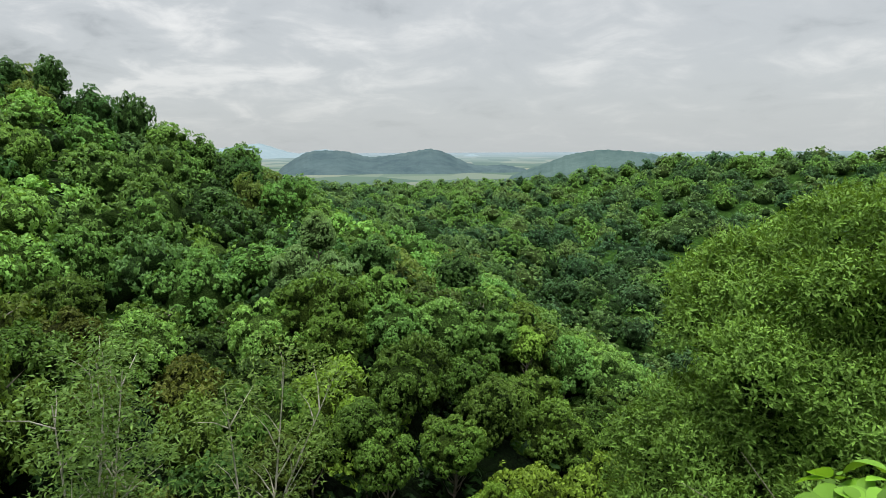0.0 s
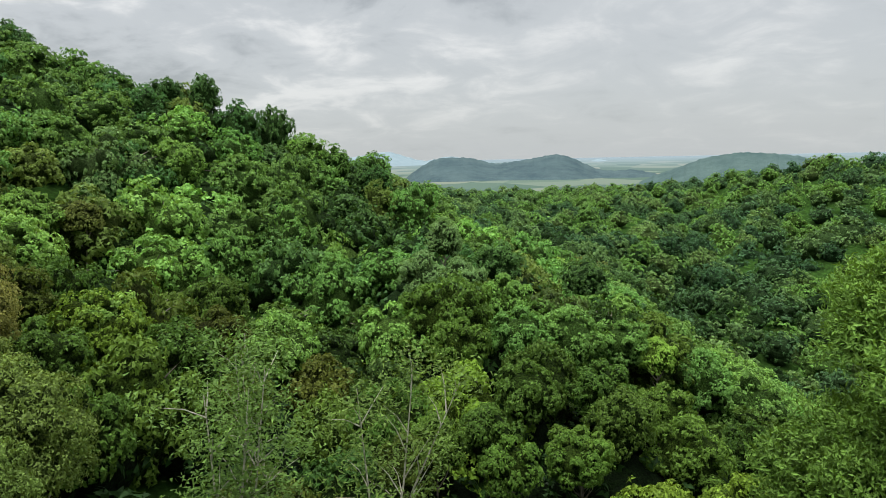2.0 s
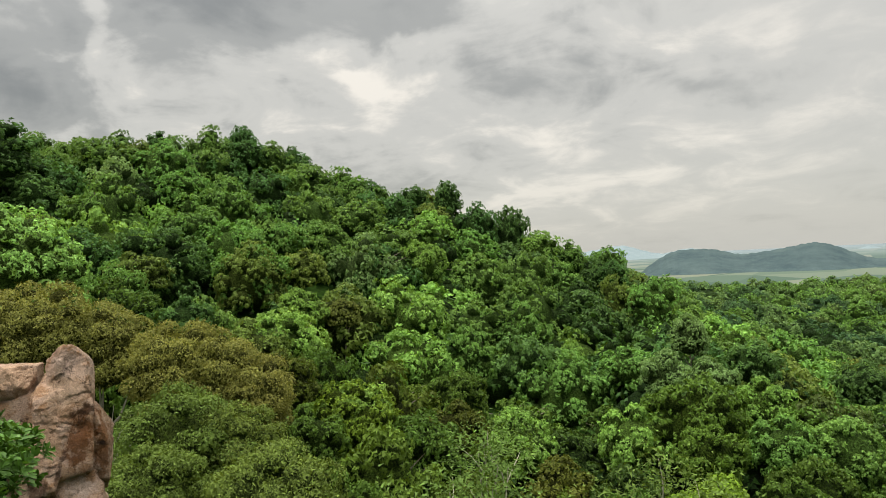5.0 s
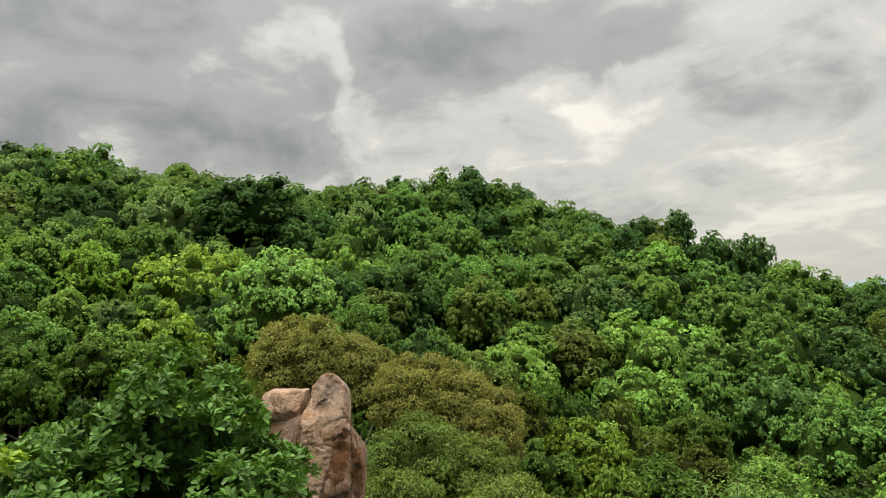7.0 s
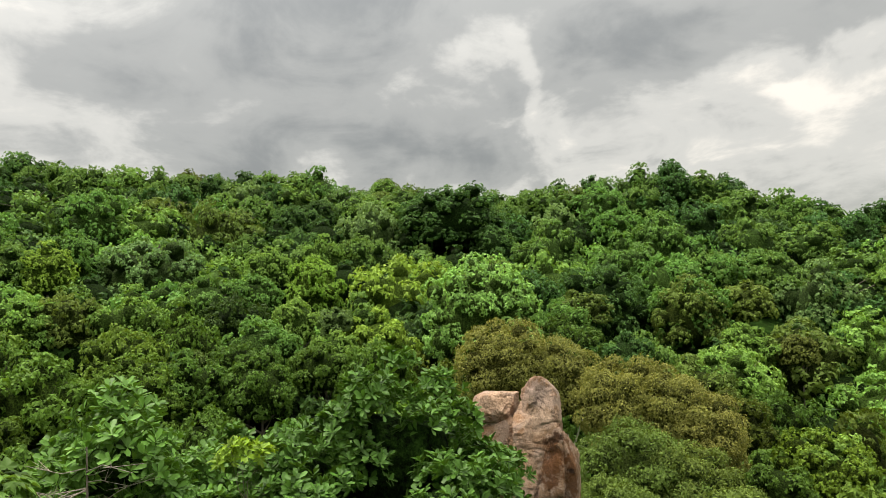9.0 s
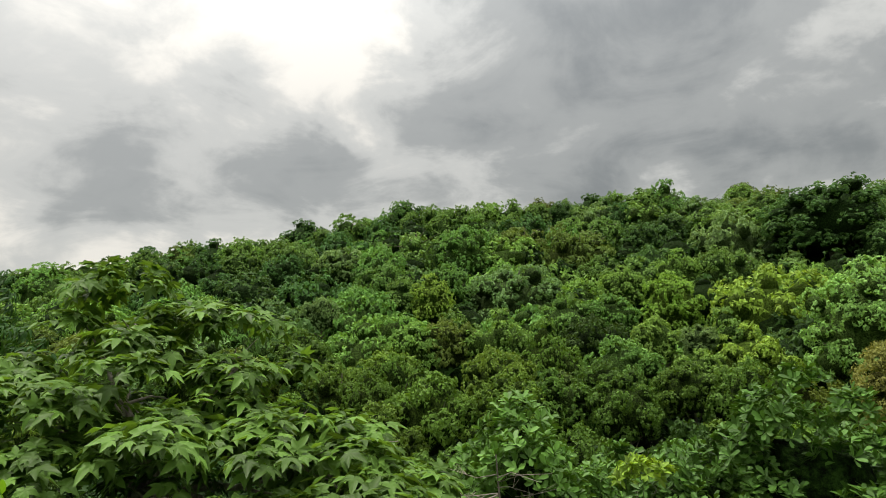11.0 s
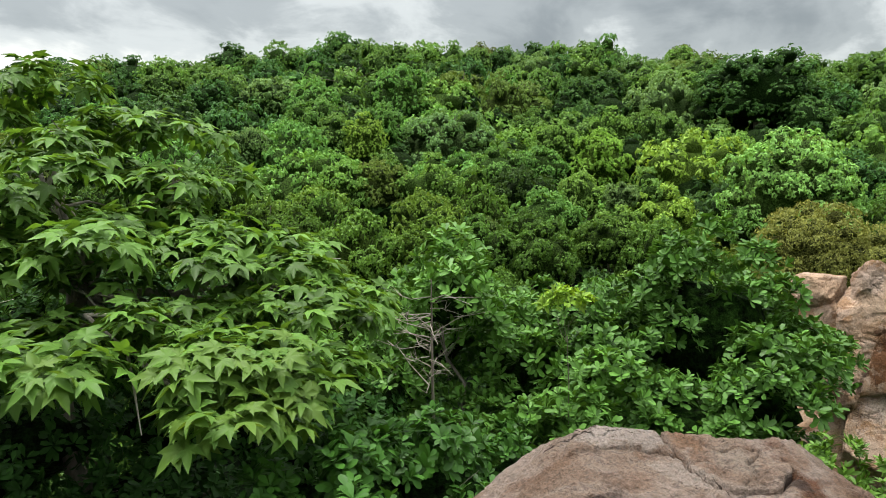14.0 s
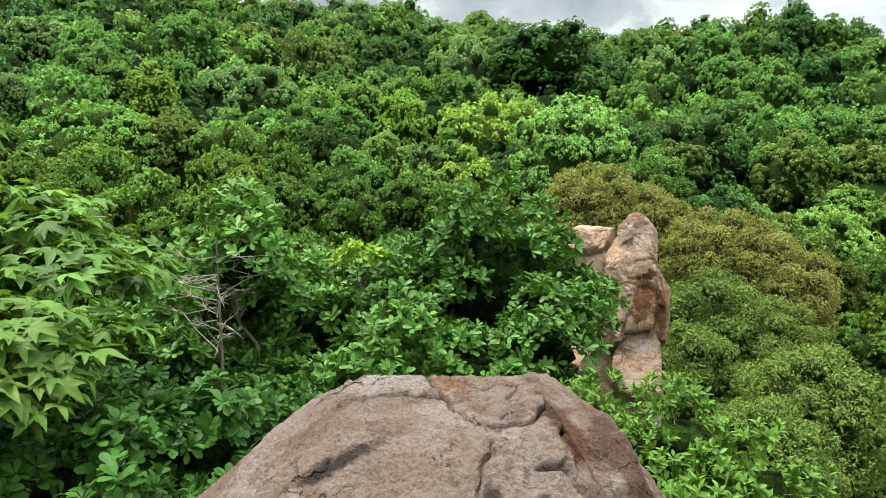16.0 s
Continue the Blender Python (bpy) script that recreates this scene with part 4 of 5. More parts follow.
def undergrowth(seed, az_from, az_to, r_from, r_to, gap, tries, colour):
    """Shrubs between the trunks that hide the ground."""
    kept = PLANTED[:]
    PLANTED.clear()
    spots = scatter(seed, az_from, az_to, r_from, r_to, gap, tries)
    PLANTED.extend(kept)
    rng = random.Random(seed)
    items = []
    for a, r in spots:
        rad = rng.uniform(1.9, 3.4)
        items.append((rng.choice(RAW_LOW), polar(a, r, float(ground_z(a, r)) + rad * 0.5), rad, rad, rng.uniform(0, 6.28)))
    joined("undergrowth", items, colour, "tangled green shrubs between the tree trunks, darkened for the shade there", "undergrowth")


# greens darkened to paint in the shade of the gaps between crowns
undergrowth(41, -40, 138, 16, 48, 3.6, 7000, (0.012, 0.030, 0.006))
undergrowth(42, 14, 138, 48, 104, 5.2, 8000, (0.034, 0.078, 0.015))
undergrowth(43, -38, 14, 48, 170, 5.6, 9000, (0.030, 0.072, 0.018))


# ---- rocks ----
def rock_mesh(name, centre, planes, seed, sharp=14.0, rough=0.02, ledge=0.012, crack=0.02, levels=5, finer=None, grain=1.0, clefts=(), mat=None, blocky=None, fuzz=0.012):
    """A granite block: the room between some planes (normal, a point on it) round a centre, its edges worn, its faces
    stepped where sheets have split off, roughened at three sizes and cracked."""
    bm = bmesh.new()
    bmesh.ops.create_icosphere(bm, subdivisions=levels, radius=1.0)
    if finer:
        way = Vector(finer).normalized()
        es = [e for e in bm.edges if (e.verts[0].co + e.verts[1].co).dot(way) > 0.9]
        bmesh.ops.subdivide_edges(bm, edges=es, cuts=1, use_grid_fill=True)
        es = [e for e in bm.edges if (e.verts[0].co.normalized() + e.verts[1].co.normalized()).dot(way) > 1.66]
        bmesh.ops.subdivide_edges(bm, edges=es, cuts=1, use_grid_fill=True)
    off = Vector((seed * 7.3, seed * 3.1, seed * 1.7))
    c = Vector(centre)
    flat = []
    for n, p in planes:
        n = Vector(n).normalized()
        flat.append((n, max((Vector(p) - c).dot(n), 0.02)))
    for v in bm.verts:
        d = v.co.normalized()
        s = 0.0
        for i, (n, h) in enumerate(flat):
            k = d.dot(n)
            if k > 0.02:
                s += (k / h) ** sharp
        p = d * s ** (-1 / sharp)
        q = (p + off) / grain
        bend = Vector((noise.noise(q * 4), noise.noise(q * 4 + Vector((3, 3, 3))), noise.noise(q * 4 + Vector((9, 1, 5))))) * 0.10
        low = noise.noise(q * 1.6) * rough + noise.noise(q * 3.4) * rough * 0.55
        hard = abs(noise.noise(q * 6.0 + bend)) - 0.25
        fine = noise.fractal(q * 5.0, 0.42, 2.1, 8) * fuzz - hard * rough * 0.3
        qq = q + bend
        level = noise.noise(Vector((qq.x * 1.5, qq.y * 1.5, qq.z * 2.2)) + Vector((2, 5, 1))) + 0.3 * noise.noise(qq * 4.5)
        steps = sum(math.tanh((level - t) / 0.012) for t in (-0.28, 0.0, 0.3)) * ledge
        j = noise.noise(Vector((qq.x * 2.3, qq.y * 1.3, qq.z * 1.3)) + Vector((0, 8, 3)))
        split = -crack * math.exp(-(j / 0.016) ** 2) - crack * 0.8 * math.exp(-(level / 0.02) ** 2)
        gap = lift = 0.0
        if clefts and d.z > 0.2:                          # deep open joints, seen in plan
            w = p + c + Vector((bend.x, bend.y, 0)) * 0.22 + Vector((noise.noise(q * 22.0), noise.noise(q * 22.0 + Vector((5, 5, 5))), 0)) * 0.012
            for deep, wide, rise, path in clefts:
                for (ax, ay), (bx, by) in zip(path, path[1:]):
                    ux, uy = bx - ax, by - ay
                    f = max(0.0, min(1.0, ((w.x - ax) * ux + (w.y - ay) * uy) / (ux * ux + uy * uy)))
                    far2 = (w.x - ax - ux * f) ** 2 + (w.y - ay - uy * f) ** 2
                    if far2 < wide * wide * 9:
                        gap = max(gap, deep * math.exp(-1.6 * far2 ** 0.5 / wide))
                    if rise and far2 < 0.09 and 0 < f < 1 and ux * (w.y - ay) - uy * (w.x - ax) > 0:
                        lift = max(lift, rise * math.exp(-far2 ** 0.5 / 0.13))
        if blocky:                                        # a crust of rounded blocks
            k = blocky(p + c)
            if k > 0.01:
                tear = Vector((noise.noise(q * 16), noise.noise(q * 16 + Vector((3, 7, 1))), noise.noise(q * 16 + Vector((8, 2, 4))))) * 0.22
                cell = noise.voronoi((q + bend * 0.5 + tear * 0.06) * 3.2)[1][0]     # flat scars where flakes have come off
                tilt = noise.noise_vector(cell * 7.3 + Vector((1.7, 2.9, 4.1)))
                lift += k * (0.06 * (q - cell / 3.2).dot(tilt) + 0.010 * tilt.z)
                for often, high in ((9.0, 0.004),):
                    near = noise.voronoi(q * often + bend * 2.0 + tear)[0]
                    lift += k * high * (min((near[1] - near[0]) / 0.30, 1.0) - 0.7)
        v.co = p + d * (low + fine + steps + split - gap + lift) + c
    me = bpy.data.meshes.new(name)
    bm.to_mesh(me)
    bm.free()
    me.polygons.foreach_set("use_smooth", [True] * len(me.polygons))
    me.materials.append(mat or M_ROCK)
    return me


def build_boulder():
    ob = thing("boulder", "big rounded pinkish granite boulder, cracked and rust-stained", "boulder", place=(-3.05, 0.34, -0.11))
    ob.rotation_euler = (0, 0, radians(73.0))
    planes = [((0.0, -0.16, 1), (0.08, -0.05, -0.772)), ((0, -0.55, 1), (0, -0.55, -0.92)), ((0, 1, 0.45), (0, 0.16, -0.85)), ((-0.62, -0.12, 1), (-0.56, 0, -0.94)),
              ((-1.0, 0.5, 0.9), (-0.62, 0.1, -1.0)), ((-1, -0.2, 0.35), (-1.05, 0, -1.5)), ((1.0, -0.12, 0.9), (0.445, 0, -0.78)), ((0.6, 0.6, 1), (0.45, 0.2, -0.75)),
              ((2.1, -0.1, 1), (0.74, 0, -0.98)), ((1, -0.9, 0.5), (0.62, -0.55, -1.1)), ((-0.7, -1, 0.5), (-0.6, -0.75, -1.3)), ((0, -1, 0.2), (0, -1.15, -1.4)), ((0, 0, -1), (0, 0, -3.3))]
    clefts = ((0.05, 0.008, 0.010, ((-0.33, -0.05), (-0.23, -0.05), (-0.13, -0.04), (-0.03, -0.05), (0.04, -0.07), (0.08, -0.16), (0.13, -0.23), (0.20, -0.24), (0.27, -0.23), (0.31, -0.21), (0.37, -0.11), (0.40, 0.0))),
              (0.07, 0.010, 0.012, ((0.30, -0.43), (0.36, -0.43), (0.39, -0.43), (0.42, -0.49), (0.46, -0.53), (0.50, -0.62))), (0.08, 0.011, 0.02, ((0.49, 0.0), (0.51, -0.20), (0.50, -0.35), (0.48, -0.41), (0.49, -0.48), (0.53, -0.53), (0.56, -0.62))),
              (0.015, 0.006, 0.0, ((-0.46, -0.45), (-0.40, -0.43), (-0.33, -0.46), (-0.28, -0.40), (-0.22, -0.34), (-0.13, -0.34))), (0.05, 0.010, 0.008, ((-0.03, 0.20), (-0.03, 0.11), (0.0, 0.01), (0.04, -0.07))),
              (0.035, 0.008, 0.0, ((0.13, -0.60), (0.13, -0.52), (0.13, -0.46), (0.15, -0.40), (0.17, -0.33))), (0.03, 0.008, 0.0, ((0.30, 0.02), (0.25, -0.07), (0.27, -0.14), (0.22, -0.21))), (0.03, 0.008, 0.0, ((0.08, 0.08), (0.13, 0.0), (0.17, -0.02), (0.22, 0.04), (0.27, 0.02))),
              (0.06, 0.010, 0.01, ((0.40, 0.0), (0.42, -0.15), (0.41, -0.28), (0.44, -0.36), (0.43, -0.45))), (0.04, 0.008, 0.0, ((0.56, -0.1), (0.58, -0.25), (0.56, -0.38), (0.59, -0.5))))

    def crust(p):
        return 0.45 + max(0.0, min(1.0, (p.y + 0.27) / 0.08)) * max(0.0, min(1.0, (p.x - 0.02) / 0.12)) * 0.9
    piece("stone", rock_mesh("stone", (0.0, -0.05, -1.75), planes, 7.0, 70.0, 0.010, 0.0016, 0.003, 7, (0, -0.3, 1), 1.0, clefts, M_BOULDER, crust, 0.011), ob)
    slab = [((0.34, -0.15, 1), (0.54, -0.15, -0.85)), ((2.1, -0.1, 1), (0.66, -0.2, -0.98)), ((1, -0.9, 0.5), (0.57, -0.55, -1.08)), ((0, -1, 0.3), (0.4, -0.85, -1.1)),
            ((0, 1, 0.6), (0.5, 0.08, -0.92)), ((-1, -0.15, -0.2), (0.44, -0.2, -0.85)), ((0, 0, -1), (0.5, 0, -2.2)), ((0.8, 0.8, 1), (0.62, 0.0, -0.92))]
    piece("side_slab", rock_mesh("side_slab", (0.54, -0.35, -1.3), slab, 5.0, 60.0, 0.012, 0.003, 0.006, 6, (0.3, 0, 1), 1.0, (), M_BOULDER, lambda p: 0.8, 0.014), ob)


build_boulder()


def build_pillar():
    """Split blocks one on another: x to the right as seen from the clearing, y away from it."""
    ob = thing("rock_pillar", "upright pillar of split pinkish-brown granite blocks", "rock", place=(-10.486, 5.108, -0.11))
    ob.rotation_euler = (0, 0, radians(56.9))
    ob.scale = (0.953, 0.953, 0.953)

    def block(name, outline, y0, y1, seed, lean=0.1, cuts=(), sharp=70.0, rough=0.012, levels=6, chips=6):
        """A block with a many-sided front, its outline given clockwise in x and z, and a back that tapers a little."""
        rng = random.Random(seed)
        cx, cz = sum(p[0] for p in outline) / len(outline), sum(p[1] for p in outline) / len(outline)
        ym = (y0 + y1) / 2
        ps = [((rng.uniform(-0.12, 0.12), -1, lean), (cx, y0, cz)), ((0, 1, 0.1), (cx, y1, cz))]
        for (ax, az), (bx, bz) in zip(outline, outline[1:] + outline[:1]):
            ps.append(((-(bz - az), rng.uniform(-0.10, 0.05), bx - ax), ((ax + bx) / 2, ym, (az + bz) / 2)))
        for _ in range(chips):                                # corners broken off the front
            px, pz = rng.choice(outline)
            ps.append(((px - cx, -rng.uniform(0.35, 0.7), pz - cz), (cx + (px - cx) * rng.uniform(0.6, 0.9), y0 + 0.07, cz + (pz - cz) * rng.uniform(0.6, 0.9))))
        piece(name, rock_mesh(name, (cx, ym, cz), ps + list(cuts), seed, sharp, rough, 0.006, 0.020, levels, None, 1.25, (), None, lambda p: 1.5, 0.016), ob)

    block("cap", [(0.58, -1.75), (0.56, -1.25), (0.59, -1.05), (0.68, -0.86), (0.81, -0.75), (0.97, -0.78), (1.15, -0.99), (1.21, -1.30), (1.19, -1.75)], -0.24, 0.35, 2.0, 0.35, (), 34.0, 0.012, 6, 2)
    block("column", [(0.40, -3.2), (0.40, -1.45), (0.54, -1.23), (0.90, -1.165), (1.21, -1.30), (1.19, -1.6), (1.16, -3.2)], -0.36, 0.5, 21.0, 0.16, (((0, -1, 1.1), (0.8, -0.34, -1.42)),))
    block("side_block", [(-0.20, -1.50), (-0.27, -1.25), (-0.18, -1.08), (-0.05, -1.02), (0.38, -1.04), (0.46, -1.12), (0.40, -1.58), (0.1, -1.56)], -0.02, 0.7, 3.0, 0.28, (((-0.5, -1, 0.5), (-0.12, 0.05, -1.15)), ((0.3, -1, 0.9), (0.2, 0.05, -1.10))), 34.0, 0.02, 6, 3)
    block("under_block", [(-0.2, -2.75), (-0.10, -1.42), (0.38, -1.42), (0.58, -1.95), (0.50, -2.75)], -0.06, 0.75, 13.0, 0.18, (), 50.0, 0.02, 5)
    block("right_block", [(1.02, -3.05), (1.0, -1.62), (1.20, -1.65), (1.35, -1.85), (1.42, -2.04), (1.44, -2.41), (1.36, -3.05)], -0.30, 0.45, 14.0, 0.05)
    block("left_slab", [(0.22, -2.95), (0.22, -2.45), (0.44, -1.86), (0.74, -1.92), (0.82, -2.44), (0.58, -3.15)], -0.48, 0.3, 6.0, 0.30)
    block("front_slab", [(0.50, -3.85), (0.57, -3.08), (0.80, -2.48), (1.08, -2.46), (1.31, -2.85), (1.33, -3.85)], -0.56, 0.3, 17.0, 0.50)
    block("foot", [(-0.35, -6.2), (-0.2, -3.0), (-0.05, -2.72), (0.40, -2.9), (1.33, -3.3), (1.45, -6.2)], -0.42, 0.9, 8.0, 0.15)


build_pillar()


# ---- plants near the viewpoint ----
M_SLENDER = bark_material("slender_bark", (0.18, 0.165, 0.12), (0.48, 0.45, 0.36))
M_TWIG = bark_material("dead_twig", (0.15, 0.125, 0.095), (0.36, 0.315, 0.255))


def blade(widths, fold=0.25, droop=0.25, stalk=0.0):
    """A leaf of unit length along x: stations with half widths, folded up from the midrib and drooping to the tip."""
    n = len(widths)
    vs, fs = [], []
    for i, w in enumerate(widths):
        x = i / (n - 1)
        z = -droop * x * x
        vs += [(x, w, z + w * fold), (x, 0, z), (x, -w, z + w * fold)]
    for i in range(n - 1):
        b = i * 3
        fs += [(b, b + 1, b + 4, b + 3), (b + 1, b + 2, b + 5, b + 4)]
    vs = np.array(vs)
    if stalk:
        k = len(vs)
        vs = np.concatenate([vs + [stalk, 0, 0], [[0, 0.012, 0], [0, -0.012, 0], [stalk, -0.012, 0], [stalk, 0.012, 0]]])
        fs.append((k, k + 1, k + 2, k + 3))
    tri = []
    for a, b, c, d in fs:
        tri += [(a, b, c), (a, c, d)]
    return vs, np.array(tri)


def palmate(lobes=((-118, 0.5), (-60, 0.8), (0, 1.0), (60, 0.8), (118, 0.5))):
    """A five-pointed leaf with a long stalk, its tips hanging."""
    edge = [(-165, 0.22)]
    for i, (a, r) in enumerate(lobes):
        edge += [(a - 15, r * 0.70), (a, r * 1.08), (a + 15, r * 0.70)]
        if i < len(lobes) - 1:
            edge.append(((a + lobes[i + 1][0]) / 2, 0.46))
    edge.append((165, 0.22))
    vs = [(0, 0, 0.0)]
    for a, r in edge:
        vs.append((math.cos(radians(a)) * r, math.sin(radians(a)) * r, -0.42 * r * r + (0.06 if r < 0.56 else 0)))
    fs = [(0, i, i + 1) for i in range(1, len(edge))]
    k = len(vs)
    vs += [(0, 0.012, 0), (0, -0.012, 0), (-0.6, 0, 0.12)]
    fs.append((k, k + 2, k + 1))
    return np.array(vs) + [0.6, 0, 0], np.array(fs)


OBOVATE = blade((0.02, 0.09, 0.19, 0.25, 0.23, 0.08), 0.2, 0.15)
OBOVATE_SMALL = (np.array([(0, 0, 0), (0.58, 0.22, 0.04), (0.95, 0.14, -0.05), (0.95, -0.14, -0.05), (0.58, -0.22, 0.04)]), np.array([(0, 4, 3), (0, 3, 2), (0, 2, 1)]))
ELLIPTIC = blade((0.02, 0.17, 0.19, 0.02), 0.3, 0.25)
NARROW = (np.array([(0, 0, 0), (0.5, 0.18, 0.05), (1, 0, -0.15), (0.5, -0.18, 0.05)]), np.array([(0, 2, 1), (0, 3, 2)]))
ROUND = blade((0.16, 0.40, 0.48, 0.40, 0.10), 0.22, 0.2, 0.3)
LANCE = blade((0.01, 0.13, 0.11, 0.0), 0.25, 0.55)
PALMATE = palmate()


def bunches(rng, lobes, share, upward=0.7):
    """Twig ends over the outside of some leafy masses, with the way they point."""
    pts, ways = [], []
    for (x, y, z, rx, rz) in lobes:
        k = max(int(share * rx * rx), 3)
        d = rng.normal(size=(k * 2, 3)) + [0, 0, 0.35]
        d /= np.linalg.norm(d, axis=1, keepdims=True)
        d = d[d[:, 2] > -0.55][:k]
        rad = np.where(rng.random((len(d), 1)) < 0.3, rng.uniform(0.4, 0.8, (len(d), 1)), rng.uniform(0.8, 1.08, (len(d), 1)))
        pts.append(np.array([x, y, z]) + d * rad * [rx, rx, rz])
        ways.append(d + [0, 0, upward] + rng.normal(size=d.shape) * 0.25)
    return np.concatenate(pts), np.concatenate(ways)


def rosette(rng, pts, ways, per, lift, size, jitter=0.25):
    """Leaf places round each twig end: position, leaf direction, normal, length."""
    u, v, n = frames_from(ways, rng)
    P, D, Nn, S = [], [], [], []
    for i in range(per):
        a = 2 * math.pi * i / per + rng.uniform(-0.4, 0.4, (len(pts), 1))
        el = lift + rng.normal(size=(len(pts), 1)) * jitter
        ring = u * np.cos(a) + v * np.sin(a)
        d = ring * np.cos(el) + n * np.sin(el)
        P.append(pts + n * rng.uniform(-0.3, 0.3, (len(pts), 1)) * size * (1 + 3 * (jitter > 0.5)) + ring * size * 0.06)
        D.append(d)
        Nn.append(n * np.cos(el) - ring * np.sin(el) + rng.normal(size=d.shape) * 0.12)
        S.append(size * rng.uniform(0.65, 1.2, len(pts)))
    return np.concatenate(P), np.concatenate(D), np.concatenate(Nn), np.concatenate(S)


def leaf_axes(D, Nn):
    x = D / np.linalg.norm(D, axis=1, keepdims=True)
    y = np.cross(Nn, x)
    y /= np.maximum(np.linalg.norm(y, axis=1, keepdims=True), 1e-6)
    return x, y, np.cross(x, y)


def leaves_joined(name, template, P, D, Nn, S, mat):
    tv, tf = template
    x, y, z = leaf_axes(D, Nn)
    B = np.stack([x, y, z], 1) * S[:, None, None]
    vs = np.einsum("vk,nkj->nvj", tv, B) + P[:, None]
    fs = tf[None] + (np.arange(len(P)) * len(tv))[:, None, None]
    return mesh_of(name, vs.reshape(-1, 3), fs.reshape(-1, 3), mat)


def limbs_to(base, hub, ends, thick, seed, wander=0.12):
    """A stem from base to hub and limbs from there to the leafy masses."""
    rng = random.Random(seed)

    def bent(a, b, k):
        a, b = Vector(a), Vector(b)
        L = (b - a).length
        return [tuple(a.lerp(b, i / k) + Vector([rng.uniform(-1, 1) * wander * L * (0 < i < k) for _ in range(3)]) + Vector((0, 0, 0.10 * L * math.sin(math.pi * i / k)))) for i in range(k + 1)]
    out = [(bent(base, hub, 4), [thick * (1.1 - 0.12 * i) for i in range(5)])]
    for e in ends:
        path = bent(hub, e, 4)
        out.append((path, [thick * 0.55, thick * 0.45, thick * 0.33, thick * 0.2, thick * 0.07]))
        for _ in range(4):
            t = Vector(path[rng.randrange(2, 4)])
            tip = Vector(e) + Vector([rng.uniform(-0.32, 0.32) for _ in range(3)])
            out.append(([tuple(t), tuple(t.lerp(tip, 0.5) + Vector((0, 0, 0.05))), tuple(tip)], (thick * 0.2, thick * 0.12, thick * 0.04)))
    return out


def sprays(rng, masses, many, size, thin):
    """Smaller leafy sprays over the outside of the leafy masses, with gaps between them."""
    out = []
    for x, y, z, rx, rz in masses:
        for d in spaced(rng, max(3, int(many * rx)), -0.35):
            k = rng.uniform(0.55, 0.88)
            r = size * rng.uniform(0.65, 1.35)
            out.append((x + d[0] * rx * k, y + d[1] * rx * k, z + d[2] * rz * k, r, r * thin))
    return out


def near_plant(name, label, category, base, hub, lobes, leaf, mat, colour, share, per, lift, size, thick, seed, bark=M_BARK, single=0, upward=0.7, inner=0.62, loose=0.25, split=None):
    """A shrub or small tree; single: how many of the leaves nearest the viewpoint are pieces of their own."""
    rng = np.random.default_rng(seed)
    ob = thing(name, label, category)
    ob.location = base
    o = np.array(base)
    P, D, Nn, S = rosette(rng, *bunches(rng, sprays(rng, lobes, *split) if split else lobes, share, upward), per, lift, size, loose)
    order = np.argsort(np.hypot(P[:, 0] + 0.8, P[:, 1] + 0.3))
    near, rest = order[:single], order[single:]
    limbs = [([tuple(Vector(p) - Vector(base)) for p in path], rad) for path, rad in limbs_to(base, hub, [q[:3] for q in lobes], thick, seed)]
    stem = piece("trunk" if category == "tree" else "stem", tubes("stem", limbs[:1], bark, 8), ob)
    for i in range(1, len(limbs), 5):                     # each limb with its twigs
        piece("branch", tubes("branch", limbs[i:i + 5], bark, 6), stem)
    piece("foliage", leaves_joined("foliage", leaf, P[rest] - o, D[rest], Nn[rest], S[rest], mat), ob, colour)
    # dark-coloured core paints in the shade behind the outer leaves
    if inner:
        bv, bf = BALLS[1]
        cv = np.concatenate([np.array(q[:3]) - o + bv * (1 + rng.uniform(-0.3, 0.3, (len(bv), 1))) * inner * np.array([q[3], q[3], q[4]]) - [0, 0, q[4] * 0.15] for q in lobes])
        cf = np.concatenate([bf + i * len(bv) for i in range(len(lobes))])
        piece("inner_growth", mesh_of("inner_growth", cv, cf, M_INNER_SHADE), ob, colour, "dense inner mass of the plant, coloured dark for the shade inside it")
    if single:
        me = mesh_of("leaf", leaf[0], leaf[1], mat)
        x, y, z = leaf_axes(D, Nn)
        for i in near:
            m = Matrix.Identity(4)
            for r in range(3):
                m[r][0], m[r][1], m[r][2], m[r][3] = x[i, r] * S[i], y[i, r] * S[i], z[i, r] * S[i], P[i, r] - o[r]
            lf = piece("leaf", me, ob, colour)
            lf.matrix_basis = m
    return ob


def foot(x, y):
    """The ground under a place."""
    return (x, y, float(ground_z(math.degrees(math.atan2(-x, y)), math.hypot(x, y))) - 0.05)


LEATHERY, LEATHERY_PALE = (0.052, 0.130, 0.021), (0.074, 0.168, 0.027)

near_plant("shrub", "tall shrub with leathery dark green spoon-shaped leaves in rosettes", "shrub", foot(-8.2, 2.6), (-8.2, 2.6, -3.2),
           ((-8.8, 2.9, -1.35, 1.05, 1.15), (-9.0, 1.6, -1.9, 1.3, 1.3), (-7.6, 3.05, -1.95, 0.62, 0.55), (-7.8, 2.1, -2.6, 1.15, 1.0), (-8.0, 3.2, -3.0, 0.62, 0.75),
            (-7.6, 1.2, -3.2, 1.0, 0.9), (-6.9, 2.85, -3.1, 0.6, 0.6), (-8.3, 3.72, -1.9, 0.5, 0.5)),
           OBOVATE_SMALL, M_GLOSSY, LEATHERY, 400, 10, 0.5, 0.112, 0.09, 201, M_GREY_BARK, 0, 0.9, 0.55, 0.25, (16, 0.29, 0.8))
